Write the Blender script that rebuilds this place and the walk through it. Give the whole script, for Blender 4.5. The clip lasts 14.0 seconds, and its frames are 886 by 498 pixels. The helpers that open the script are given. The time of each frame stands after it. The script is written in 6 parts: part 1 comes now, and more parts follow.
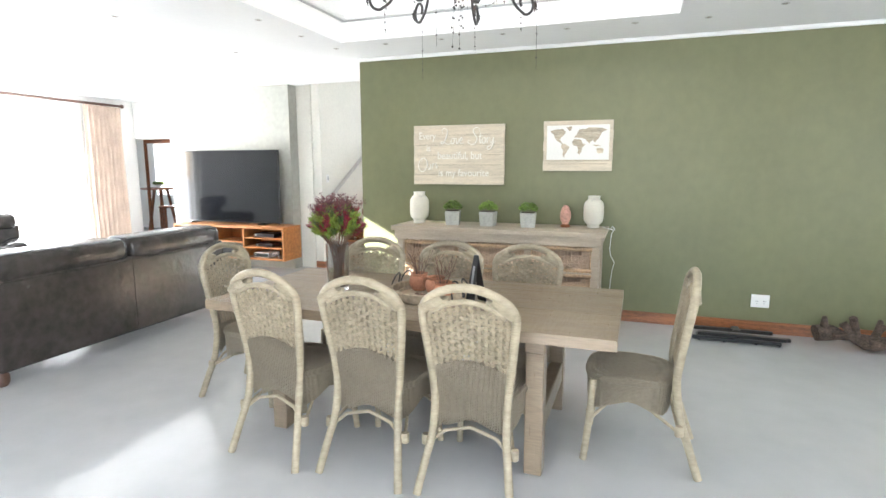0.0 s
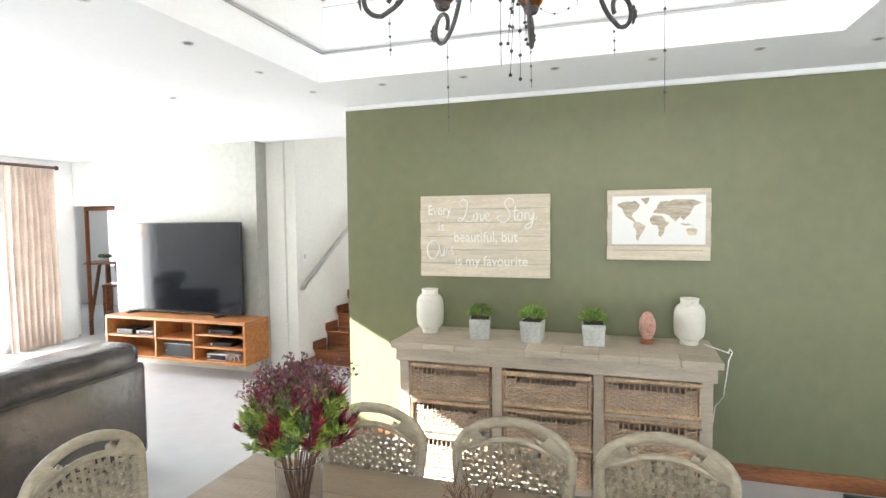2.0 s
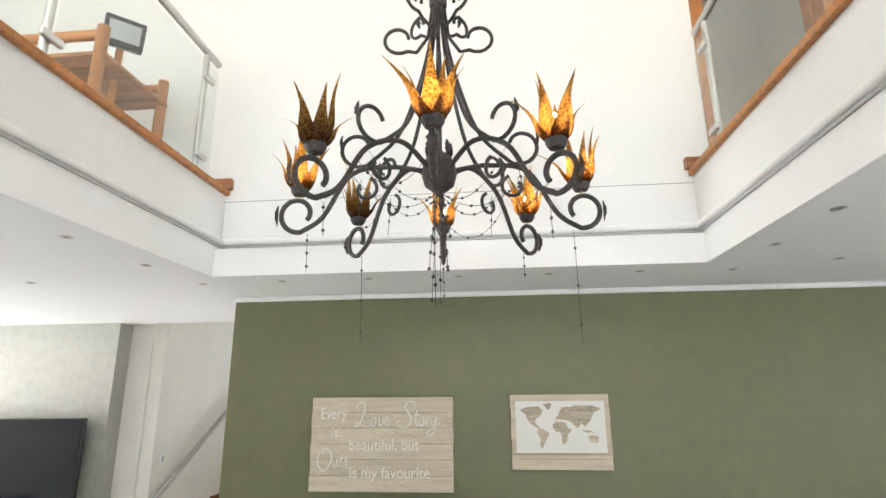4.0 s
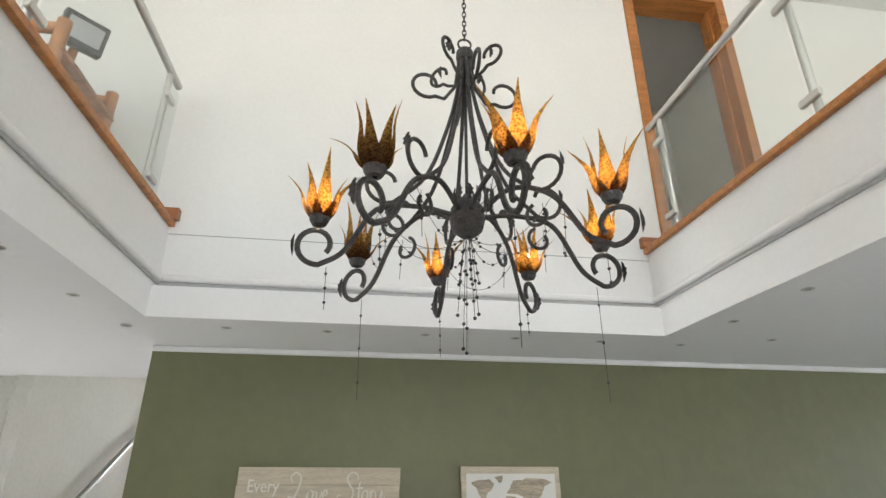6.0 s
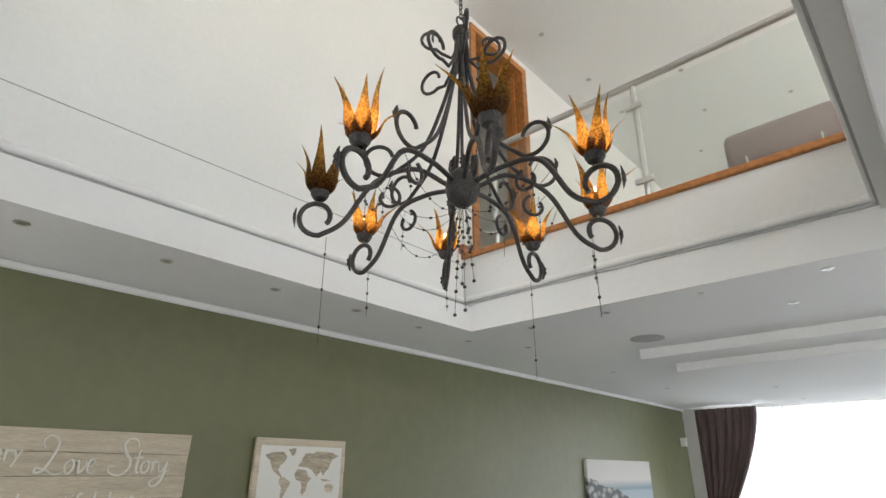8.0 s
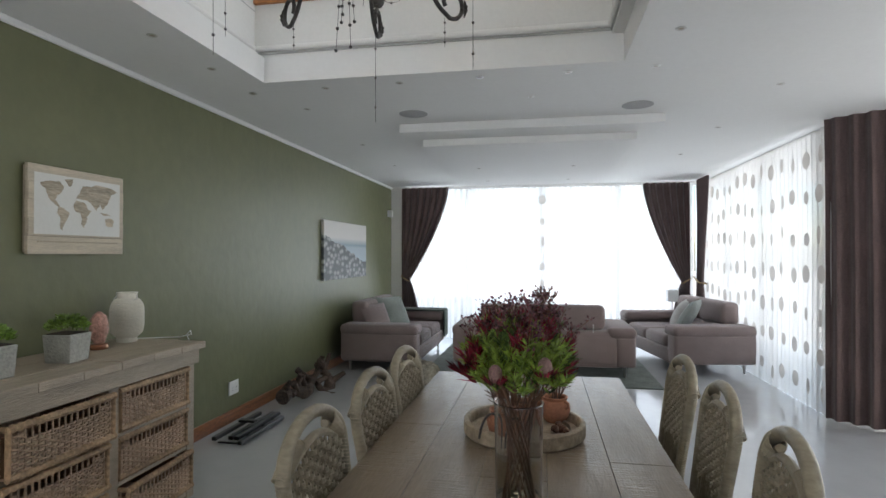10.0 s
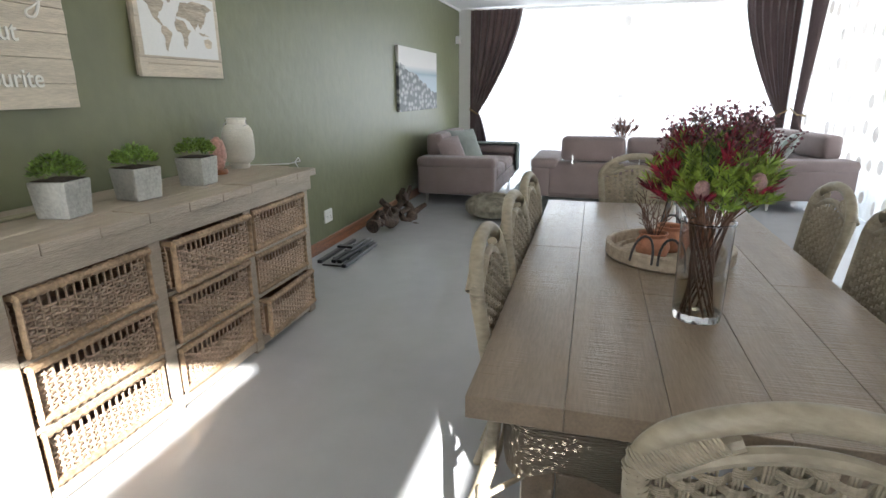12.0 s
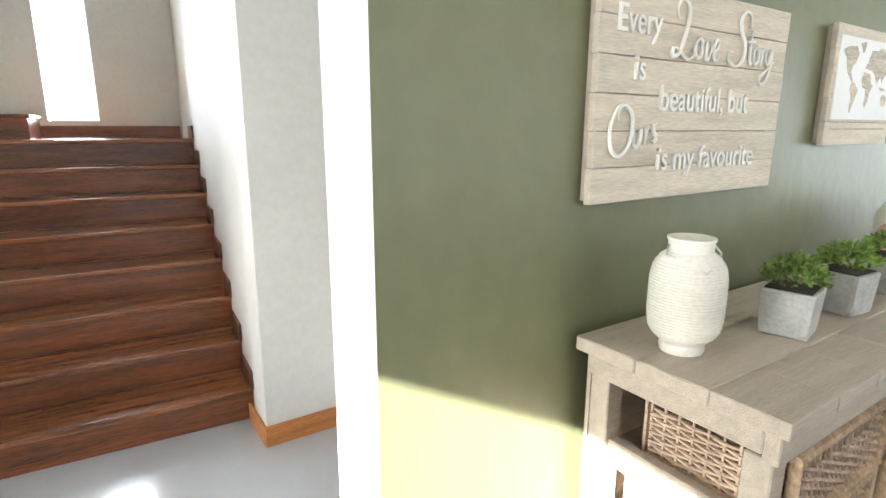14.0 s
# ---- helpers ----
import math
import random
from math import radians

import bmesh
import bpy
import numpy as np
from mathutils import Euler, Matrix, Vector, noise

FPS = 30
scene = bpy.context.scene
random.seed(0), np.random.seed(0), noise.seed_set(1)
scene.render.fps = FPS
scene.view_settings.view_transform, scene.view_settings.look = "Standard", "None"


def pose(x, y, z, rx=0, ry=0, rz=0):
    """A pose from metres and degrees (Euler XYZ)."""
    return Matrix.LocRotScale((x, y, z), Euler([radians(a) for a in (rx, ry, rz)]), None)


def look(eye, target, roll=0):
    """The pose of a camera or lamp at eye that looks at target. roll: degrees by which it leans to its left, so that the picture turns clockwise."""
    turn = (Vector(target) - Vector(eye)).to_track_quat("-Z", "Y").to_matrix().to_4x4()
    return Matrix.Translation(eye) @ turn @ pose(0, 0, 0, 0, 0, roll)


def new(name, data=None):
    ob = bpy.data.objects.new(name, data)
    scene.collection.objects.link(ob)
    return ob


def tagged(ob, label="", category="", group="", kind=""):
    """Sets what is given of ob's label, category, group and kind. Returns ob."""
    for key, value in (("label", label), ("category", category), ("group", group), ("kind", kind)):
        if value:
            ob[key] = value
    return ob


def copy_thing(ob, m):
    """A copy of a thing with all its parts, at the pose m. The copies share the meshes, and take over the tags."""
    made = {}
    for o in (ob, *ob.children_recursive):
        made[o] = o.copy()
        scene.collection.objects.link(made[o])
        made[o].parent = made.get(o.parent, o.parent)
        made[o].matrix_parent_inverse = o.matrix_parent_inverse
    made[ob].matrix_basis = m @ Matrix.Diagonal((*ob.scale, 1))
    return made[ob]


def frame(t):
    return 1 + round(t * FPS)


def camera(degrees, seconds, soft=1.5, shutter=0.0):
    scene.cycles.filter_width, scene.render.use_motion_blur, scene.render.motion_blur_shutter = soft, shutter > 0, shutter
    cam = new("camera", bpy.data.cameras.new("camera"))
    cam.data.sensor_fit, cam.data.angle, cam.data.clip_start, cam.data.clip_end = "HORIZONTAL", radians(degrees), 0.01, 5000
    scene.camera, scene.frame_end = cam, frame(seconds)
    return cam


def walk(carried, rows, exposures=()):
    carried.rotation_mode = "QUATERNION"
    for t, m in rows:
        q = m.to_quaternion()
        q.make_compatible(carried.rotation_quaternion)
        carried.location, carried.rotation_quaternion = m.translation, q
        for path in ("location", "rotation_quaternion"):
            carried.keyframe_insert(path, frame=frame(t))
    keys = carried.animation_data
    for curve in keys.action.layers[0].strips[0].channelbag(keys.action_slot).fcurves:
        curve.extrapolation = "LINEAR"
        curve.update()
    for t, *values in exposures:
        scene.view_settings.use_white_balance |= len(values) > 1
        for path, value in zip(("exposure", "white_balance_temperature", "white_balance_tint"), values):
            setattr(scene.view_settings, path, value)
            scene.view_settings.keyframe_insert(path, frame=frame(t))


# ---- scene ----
cam = camera(78.3, 14.0)
PATH = [
    (0, (2.983, -5.609, 1.534), (2.318, -3.747, 1.235), -0.1),
    (0.5, (2.814, -5.119, 1.55), (2.153, -3.255, 1.248), -0.2),
    (1, (2.583, -4.681, 1.556), (1.927, -2.813, 1.277), 0.2),
    (1.5, (2.352, -4.325, 1.653), (1.71, -2.445, 1.419), -0.1),
    (2, (2.155, -4.064, 1.786), (1.536, -2.165, 1.678), -0.6),
    (2.5, (1.99, -3.96, 1.8), (1.479, -2.028, 1.884), -0.2),
    (3, (1.973, -3.93, 1.896), (1.601, -1.978, 2.117), -0.4),
    (3.5, (1.994, -3.945, 1.951), (1.718, -2.001, 2.331), -0.4),
    (4, (1.985, -3.985, 2.006), (1.801, -2.059, 2.512), -0.5),
    (4.2, (1.966, -4.011, 1.991), (1.823, -2.098, 2.557), -0.2),
    (6.3, (1.263, -3.771, 1.918), (1.647, -1.971, 2.7), 0.3),
    (6.5, (1.158, -3.721, 1.912), (1.642, -1.949, 2.703), 0.5),
    (7, (0.826, -3.597, 1.935), (1.593, -1.925, 2.719), 1.2),
    (7.2, (0.687, -3.508, 1.911), (1.572, -1.899, 2.704), 0.8),
    (9.3, (-0.165, -2.862, 1.59), (1.708, -2.307, 2.015), -0.1),
    (9.5, (-0.23, -2.818, 1.556), (1.683, -2.314, 1.854), -0.1),
    (10, (-0.374, -2.722, 1.487), (1.593, -2.365, 1.508), -0.0),
    (10.2, (-0.388, -2.71, 1.405), (1.587, -2.398, 1.354), -0.3),
    (10.5, (-0.428, -2.733, 1.424), (1.541, -2.464, 1.199), -0.0),
    (11, (-0.396, -2.688, 1.353), (1.539, -2.442, 0.911), -0.4),
    (11.5, (-0.37, -2.523, 1.367), (1.536, -2.258, 0.823), -0.4),
    (12, (-0.395, -2.327, 1.413), (1.458, -1.824, 0.853), -0.3),
    (12.5, (-0.455, -2.197, 1.439), (1.222, -1.255, 0.893), -1.1),
    (13, (-0.491, -1.831, 1.455), (0.981, -0.581, 0.934), -1.0),
    (13.5, (-0.534, -1.53, 1.503), (0.705, -0.042, 1.002), -0.4),
    (14, (-0.544, -1.106, 1.564), (0.534, 0.521, 1.127), 0.1),
]
walk(cam, [(t, look(eye, target, roll)) for t, eye, target, roll in PATH],
     [(0,3.7,6150,10),(1.5,3.55,6150,10),(2.5,3.65,6350,10),(3.3,3.35,6400,10),(4.2,2.9,6450,10),(6.3,2.5,6400,10),(7.2,2.4,6400,10),(9.3,2.35,6250,10),(10.0,2.0,6150,10),(10.4,1.7,6150,11),(10.9,1.7,6150,11),(11.5,2.05,6150,11),(11.8,2.45,6150,11),(12.2,2.85,6150,11),(12.8,3.25,6150,10),(13.5,3.3,6100,10),(14,3.4,6150,10)])
# ---- light ----
SUN_DIR = Vector((0.86, 0.42, -0.45)).normalized()
world = bpy.data.worlds.new("world")
scene.world = world
world.use_nodes = True
wn = world.node_tree.nodes
sky = wn.new("ShaderNodeTexSky")
sky.sky_type = "NISHITA"
sky.sun_disc = False
sky.sun_elevation = math.asin(-SUN_DIR.z)
sky.sun_rotation = math.atan2(-SUN_DIR.x, -SUN_DIR.y)
world.node_tree.links.new(sky.outputs[0], wn["Background"].inputs[0])
wn["Background"].inputs[1].default_value = 0.05
sun = new("sun", bpy.data.lights.new("sun", "SUN"))
sun.data.energy, sun.data.angle, sun.data.color = 5.0, radians(0.5), (1, 0.97, 0.93)
sun.matrix_world = look((0, 0, 10), Vector((0, 0, 10)) + SUN_DIR)


def daylight_panel(name, place, toward, w, h, energy, color=(0.93, 0.97, 1)):
    """An area lamp for daylight at one opening; the fill ones have no seen window."""
    la = new(name, bpy.data.lights.new(name, "AREA"))
    la.data.shape, la.data.size, la.data.size_y, la.data.energy, la.data.color = "RECTANGLE", w, h, energy, color
    la.matrix_world = look(place, Vector(place) + Vector(toward))
    return la


daylight_panel("east_daylight", (9.75, -2.6, 1.35), (-1, 0, 0), 5.0, 2.4, 30)
daylight_panel("south_daylight", (7.2, -5.75, 1.35), (0, 1, 0), 4.0, 2.3, 11)
# added fill from an unseen south opening, to light the green wall evenly
daylight_panel("dining_fill", (2.6, -8.0, 1.4), (0, 1, 0), 4.4, 2.4, 7, (0.97, 0.98, 1))
daylight_panel("west_daylight", (-6.3, -0.3, 1.35), (1, 0, 0), 2.5, 2.4, 44, (0.98, 0.99, 1))
# two added fill lamps upstairs that balance the void walls; no windows seen there
daylight_panel("upper_fill", (3.2, -7.8, 4.65), (0, 1, 0), 10.0, 1.7, 14, (0.97, 0.98, 1))
daylight_panel("upper_west_fill", (-3.25, -6.4, 4.7), (1, 0.1, 0), 1.6, 1.5, 11, (0.98, 0.98, 1))
daylight_panel("stair_daylight", (-0.56, 5.2, 2.4), (0, -1, 0), 0.5, 1.6, 14)
daylight_panel("far_room_daylight", (-8.12, 5.6, 1.5), (0, -1, 0), 1.0, 1.4, 6)

# ---- materials ----
MATS = {}


def mat(name, base, rough=0.6, metal=0.0, vary=0.08, scale=3.0, fine=60.0, bump=0.1, coat=0.0, stretch=(1, 1, 1), sheen=0.0, dark=None, trans=0.0, spec=0.5, bscale=0.02):
    """A surface with broad and fine variation of tone, and relief."""
    if name in MATS:
        return MATS[name]
    m = bpy.data.materials.new(name)
    m.use_nodes = True
    nt = m.node_tree
    n, l = nt.nodes, nt.links
    b = n["Principled BSDF"]
    tc, mp = n.new("ShaderNodeTexCoord"), n.new("ShaderNodeMapping")
    mp.inputs["Scale"].default_value = stretch
    l.new(tc.outputs["Object"], mp.inputs[0])
    broad, small = n.new("ShaderNodeTexNoise"), n.new("ShaderNodeTexNoise")
    broad.inputs["Scale"].default_value, small.inputs["Scale"].default_value = scale, fine
    broad.inputs["Detail"].default_value, small.inputs["Detail"].default_value = 5, 3
    l.new(mp.outputs[0], broad.inputs["Vector"])
    l.new(mp.outputs[0], small.inputs["Vector"])
    info = n.new("ShaderNodeObjectInfo")
    add = n.new("ShaderNodeMath")
    add.operation = "ADD"
    l.new(broad.outputs[0], add.inputs[0])
    l.new(small.outputs[0], add.inputs[1])
    add2 = n.new("ShaderNodeMath")
    add2.operation = "MULTIPLY_ADD"
    l.new(info.outputs["Random"], add2.inputs[0])
    add2.inputs[1].default_value = 0.25
    l.new(add.outputs[0], add2.inputs[2])
    ramp = n.new("ShaderNodeMapRange")
    ramp.inputs["From Min"].default_value, ramp.inputs["From Max"].default_value = 0.75, 1.5
    l.new(add2.outputs[0], ramp.inputs[0])
    mix = n.new("ShaderNodeMix")
    mix.data_type = "RGBA"
    lo = dark or [c * (1 - vary * 2.2) for c in base]
    hi = [min(1, c * (1 + vary)) for c in base]
    mix.inputs["A"].default_value, mix.inputs["B"].default_value = (*lo, 1), (*hi, 1)
    l.new(ramp.outputs[0], mix.inputs["Factor"])
    l.new(mix.outputs["Result"], b.inputs["Base Color"])
    b.inputs["Roughness"].default_value, b.inputs["Metallic"].default_value = rough, metal
    b.inputs["Coat Weight"].default_value = coat
    b.inputs["Coat Roughness"].default_value = 0.1
    b.inputs["Sheen Weight"].default_value = sheen
    b.inputs["Transmission Weight"].default_value = trans
    b.inputs["Specular IOR Level"].default_value = spec
    if bump:
        bu = n.new("ShaderNodeBump")
        bu.inputs["Strength"].default_value, bu.inputs["Distance"].default_value = bump, bscale
        l.new(add.outputs[0], bu.inputs["Height"])
        l.new(bu.outputs[0], b.inputs["Normal"])
    MATS[name] = m
    return m


def emit(name, color, strength):
    m = bpy.data.materials.new(name)
    m.use_nodes = True
    b = m.node_tree.nodes["Principled BSDF"]
    b.inputs["Base Color"].default_value = (*color, 1)
    b.inputs["Emission Color"].default_value = (*color, 1)
    b.inputs["Emission Strength"].default_value = strength
    return m


GREEN = mat("green_paint", (0.165, 0.173, 0.087), 0.44, vary=0.06, scale=1.6, fine=11, bump=0.34, stretch=(1, 1, 0.8), bscale=0.01)
_b = GREEN.node_tree.nodes["Principled BSDF"]
_b.inputs["Coat Weight"].default_value, _b.inputs["Coat Roughness"].default_value = 0.05, 0.26
GREEN.node_tree.links.new(_b.inputs["Normal"].links[0].from_socket, _b.inputs["Coat Normal"])
WHITE = mat("white_paint", (0.8, 0.795, 0.775), 0.7, vary=0.02, scale=1.5, fine=40, bump=0.04)
CEIL = mat("ceiling_paint", (0.8, 0.8, 0.79), 0.75, vary=0.015, scale=1.2, fine=30, bump=0.02)
CREAM = mat("cream_plaster", (0.77, 0.755, 0.69), 0.7, vary=0.04, scale=1.6, fine=30, bump=0.05)
GREYGREEN = mat("grey_green_plaster", (0.37, 0.37, 0.325), 0.6, vary=0.08, scale=1.2, fine=14, bump=0.08)
FLOOR = mat("screed_floor", (0.53, 0.535, 0.535), 0.14, vary=0.035, scale=1.1, fine=5, bump=0.06, coat=0.25, bscale=0.006)
OAK = mat("red_brown_wood", (0.36, 0.13, 0.045), 0.35, vary=0.3, scale=2.5, fine=22, bump=0.06, stretch=(1, 12, 12), coat=0.3)
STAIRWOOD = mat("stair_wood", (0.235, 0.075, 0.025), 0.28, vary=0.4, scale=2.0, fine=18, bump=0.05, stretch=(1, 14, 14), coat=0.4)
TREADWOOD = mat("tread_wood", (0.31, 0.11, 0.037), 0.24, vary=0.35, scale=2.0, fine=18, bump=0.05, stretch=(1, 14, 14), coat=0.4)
HONEY = mat("honey_wood", (0.52, 0.21, 0.06), 0.4, vary=0.25, scale=2.5, fine=22, bump=0.05, stretch=(1, 12, 12))
WEATHERED = mat("weathered_wood", (0.49, 0.415, 0.32), 0.5, vary=0.12, scale=3, fine=26, bump=0.35, stretch=(1, 10, 10))
TABLEWOOD = mat("table_wood", (0.285, 0.218, 0.15), 0.27, vary=0.12, scale=2.2, fine=16, bump=0.1, stretch=(1.2, 9, 9), bscale=0.012, coat=0.2)


def saw_marks(m):
    """Fine ridges across the planks, in patches, left by the saw."""
    n, l = m.node_tree.nodes, m.node_tree.links
    bsdf = n["Principled BSDF"]
    old = bsdf.inputs["Normal"].links[0].from_socket
    tc, mp, mq = n.new("ShaderNodeTexCoord"), n.new("ShaderNodeMapping"), n.new("ShaderNodeMapping")
    mp.inputs["Scale"].default_value = (150, 7, 7)
    mq.inputs["Scale"].default_value = (2.4, 6, 6)
    fine, patch, mul, bu = n.new("ShaderNodeTexNoise"), n.new("ShaderNodeTexNoise"), n.new("ShaderNodeMath"), n.new("ShaderNodeBump")
    fine.inputs["Scale"].default_value = patch.inputs["Scale"].default_value = 1
    mr, rough = n.new("ShaderNodeMapRange"), n.new("ShaderNodeMapRange")
    mr.inputs["From Min"].default_value, mr.inputs["From Max"].default_value = 0.42, 0.6
    mul.operation = "MULTIPLY"
    for a, q in ((mp, fine), (mq, patch)):
        l.new(tc.outputs["Object"], a.inputs[0])
        l.new(a.outputs[0], q.inputs["Vector"])
    l.new(patch.outputs[0], mr.inputs[0])
    l.new(fine.outputs[0], mul.inputs[0])
    l.new(mr.outputs[0], mul.inputs[1])
    l.new(mul.outputs[0], bu.inputs["Height"])
    bu.inputs["Strength"].default_value, bu.inputs["Distance"].default_value = 0.7, 0.005
    l.new(old, bu.inputs["Normal"])
    l.new(bu.outputs[0], bsdf.inputs["Normal"])
    rough.inputs["To Min"].default_value, rough.inputs["To Max"].default_value = 0.22, 0.42
    l.new(fine.outputs[0], rough.inputs[0])
    l.new(rough.outputs[0], bsdf.inputs["Roughness"])


saw_marks(TABLEWOOD)
RATTAN = mat("pale_rattan", (0.38, 0.325, 0.23), 0.48, vary=0.14, scale=9, fine=34, bump=0.15, stretch=(1, 1, 2.5))
WEAVE = mat("woven_cane", (0.38, 0.32, 0.225), 0.6, vary=0.15, scale=8, fine=90, bump=0.35)
BASKET = mat("basket_wicker", (0.6, 0.44, 0.31), 0.6, vary=0.2, scale=10, fine=90, bump=0.4)
BASKETRIM = mat("basket_rim", (0.5, 0.345, 0.205), 0.55, vary=0.3, scale=8, fine=60, bump=0.3)
LEATHER = mat("dark_brown_leather", (0.045, 0.037, 0.034), 0.27, vary=0.2, scale=3, fine=14, bump=0.3)
TAUPE = mat("taupe_fabric", (0.26, 0.2, 0.19), 0.85, vary=0.1, scale=4, fine=180, bump=0.3, sheen=0.3)
CUSHION = mat("grey_green_cushion", (0.27, 0.3, 0.27), 0.85, vary=0.15, scale=6, fine=150, bump=0.3, sheen=0.3)
CURTAIN = mat("brown_curtain", (0.115, 0.075, 0.072), 0.8, vary=0.2, scale=3, fine=90, bump=0.2, sheen=0.3)
BEIGECURTAIN = mat("beige_curtain", (0.55, 0.44, 0.36), 0.8, vary=0.15, scale=3, fine=90, bump=0.2)
IRON = mat("black_iron", (0.062, 0.056, 0.053), 0.45, 0.3, vary=0.3, scale=20, fine=120, bump=0.4)
STEEL = mat("brushed_steel", (0.6, 0.59, 0.57), 0.28, 1.0, vary=0.05, scale=5, fine=200, bump=0.05)
PLASTIC = mat("white_plastic", (0.8, 0.8, 0.78), 0.3, vary=0.01, bump=0)
BLACK = mat("black_plastic", (0.015, 0.015, 0.016), 0.3, vary=0.1, bump=0.02)
SCREEN = mat("tv_screen", (0.006, 0.007, 0.009), 0.08, vary=0.02, bump=0, spec=0.35)
GREYMETAL = mat("silver_plastic", (0.4, 0.41, 0.42), 0.35, 0.5, vary=0.1)
GREYRUG = mat("grey_green_rug", (0.2, 0.22, 0.2), 0.95, vary=0.2, scale=5, fine=200, bump=0.6)
RODWOOD = mat("dark_rod_wood", (0.09, 0.045, 0.03), 0.5, vary=0.2)


def glass_mat(name, color=(1, 1, 1), rough=0.0, clear=0.9):
    m = bpy.data.materials.new(name)
    m.use_nodes = True
    n, l = m.node_tree.nodes, m.node_tree.links
    n.remove(n["Principled BSDF"])
    t, g, mx, f = n.new("ShaderNodeBsdfTransparent"), n.new("ShaderNodeBsdfGlossy"), n.new("ShaderNodeMixShader"), n.new("ShaderNodeLayerWeight")
    p = n.new("ShaderNodeMath")
    p.operation = "POWER"
    p.inputs[1].default_value = 4
    q = n.new("ShaderNodeMath")
    q.operation = "MULTIPLY_ADD"
    q.inputs[1].default_value, q.inputs[2].default_value = 0.6, 0.04
    l.new(f.outputs["Facing"], p.inputs[0])
    l.new(p.outputs[0], q.inputs[0])
    t.inputs[0].default_value = (*color, 1)
    g.inputs["Roughness"].default_value = rough
    l.new(q.outputs[0], mx.inputs[0])
    l.new(t.outputs[0], mx.inputs[1])
    l.new(g.outputs[0], mx.inputs[2])
    l.new(mx.outputs[0], n["Material Output"].inputs[0])
    return m


GLASS = glass_mat("clear_glass", (0.965, 0.985, 0.978))
SHEER = bpy.data.materials.new("sheer_white")
SHEER.use_nodes = True
_n, _l = SHEER.node_tree.nodes, SHEER.node_tree.links
_n.remove(_n["Principled BSDF"])
_t, _d, _tr, _m1, _m2 = _n.new("ShaderNodeBsdfTransparent"), _n.new("ShaderNodeBsdfDiffuse"), _n.new("ShaderNodeBsdfTranslucent"), _n.new("ShaderNodeMixShader"), _n.new("ShaderNodeMixShader")
_d.inputs[0].default_value = _tr.inputs[0].default_value = (0.85, 0.84, 0.83, 1)
_m1.inputs[0].default_value, _m2.inputs[0].default_value = 0.6, 0.74
_l.new(_d.outputs[0], _m1.inputs[1])
_l.new(_tr.outputs[0], _m1.inputs[2])
_l.new(_t.outputs[0], _m2.inputs[1])
_l.new(_m1.outputs[0], _m2.inputs[2])
_l.new(_m2.outputs[0], _n["Material Output"].inputs[0])
DOT = bpy.data.materials.new("sheer_dot")
DOT.use_nodes = True
_n, _l = DOT.node_tree.nodes, DOT.node_tree.links
_n.remove(_n["Principled BSDF"])
_d, _tr, _m1 = _n.new("ShaderNodeBsdfDiffuse"), _n.new("ShaderNodeBsdfTranslucent"), _n.new("ShaderNodeMixShader")
_d.inputs[0].default_value, _tr.inputs[0].default_value = (0.64, 0.61, 0.58, 1), (0.66, 0.63, 0.6, 1)
_l.new(_d.outputs[0], _m1.inputs[1])
_l.new(_tr.outputs[0], _m1.inputs[2])
_l.new(_m1.outputs[0], _n["Material Output"].inputs[0])


# ---- mesh tools ----
def finish(name, bm, material, smooth=False):
    me = bpy.data.meshes.new(name)
    bmesh.ops.recalc_face_normals(bm, faces=bm.faces)
    bm.to_mesh(me)
    bm.free()
    for m in material if isinstance(material, (list, tuple)) else [material]:
        me.materials.append(m)
    if smooth:
        for p in me.polygons:
            p.use_smooth = True
        me.set_sharp_from_angle(angle=radians(40))
    return me


def part(name, bm, material, parent=None, label="", smooth=False, at=None):
    ob = new(name, finish(name, bm, material, smooth) if isinstance(bm, bmesh.types.BMesh) else bm)
    if parent:
        ob.parent = parent
    if at is not None:
        ob.matrix_basis = at
    return tagged(ob, label=label)


def box(bm, x0, y0, z0, x1, y1, z1, bevel=0.0, seg=1, m=None):
    r = bmesh.ops.create_cube(bm, size=1)
    vs = r["verts"]
    for v in vs:
        v.co = Vector((x0 + (v.co.x + 0.5) * (x1 - x0), y0 + (v.co.y + 0.5) * (y1 - y0), z0 + (v.co.z + 0.5) * (z1 - z0)))
    if bevel:
        es = list({e for v in vs for e in v.link_edges})
        b = bmesh.ops.bevel(bm, geom=es, offset=bevel, segments=seg, affect="EDGES", profile=0.5)
        vs = list({v for f in b["faces"] for v in f.verts} | {v for v in vs if v.is_valid})
    if m is not None:
        for v in vs:
            v.co = m @ v.co
    return vs


def boxes(*specs, bevel=0.0, seg=1):
    bm = bmesh.new()
    for sp in specs:
        box(bm, *sp, bevel=bevel, seg=seg)
    return bm


def curve(ctrl, n=6):
    """A smooth line through points (Catmull-Rom)."""
    p = [Vector(c) for c in ctrl]
    p = [p[0] * 2 - p[1]] + p + [p[-1] * 2 - p[-2]]
    out = []
    for i in range(1, len(p) - 2):
        for k in range(n):
            t = k / n
            a, b, c, d = p[i - 1:i + 3]
            out.append(0.5 * ((2 * b) + (c - a) * t + (2 * a - 5 * b + 4 * c - d) * t * t + (3 * b - a - 3 * c + d) * t ** 3))
    return out + [p[-2]]


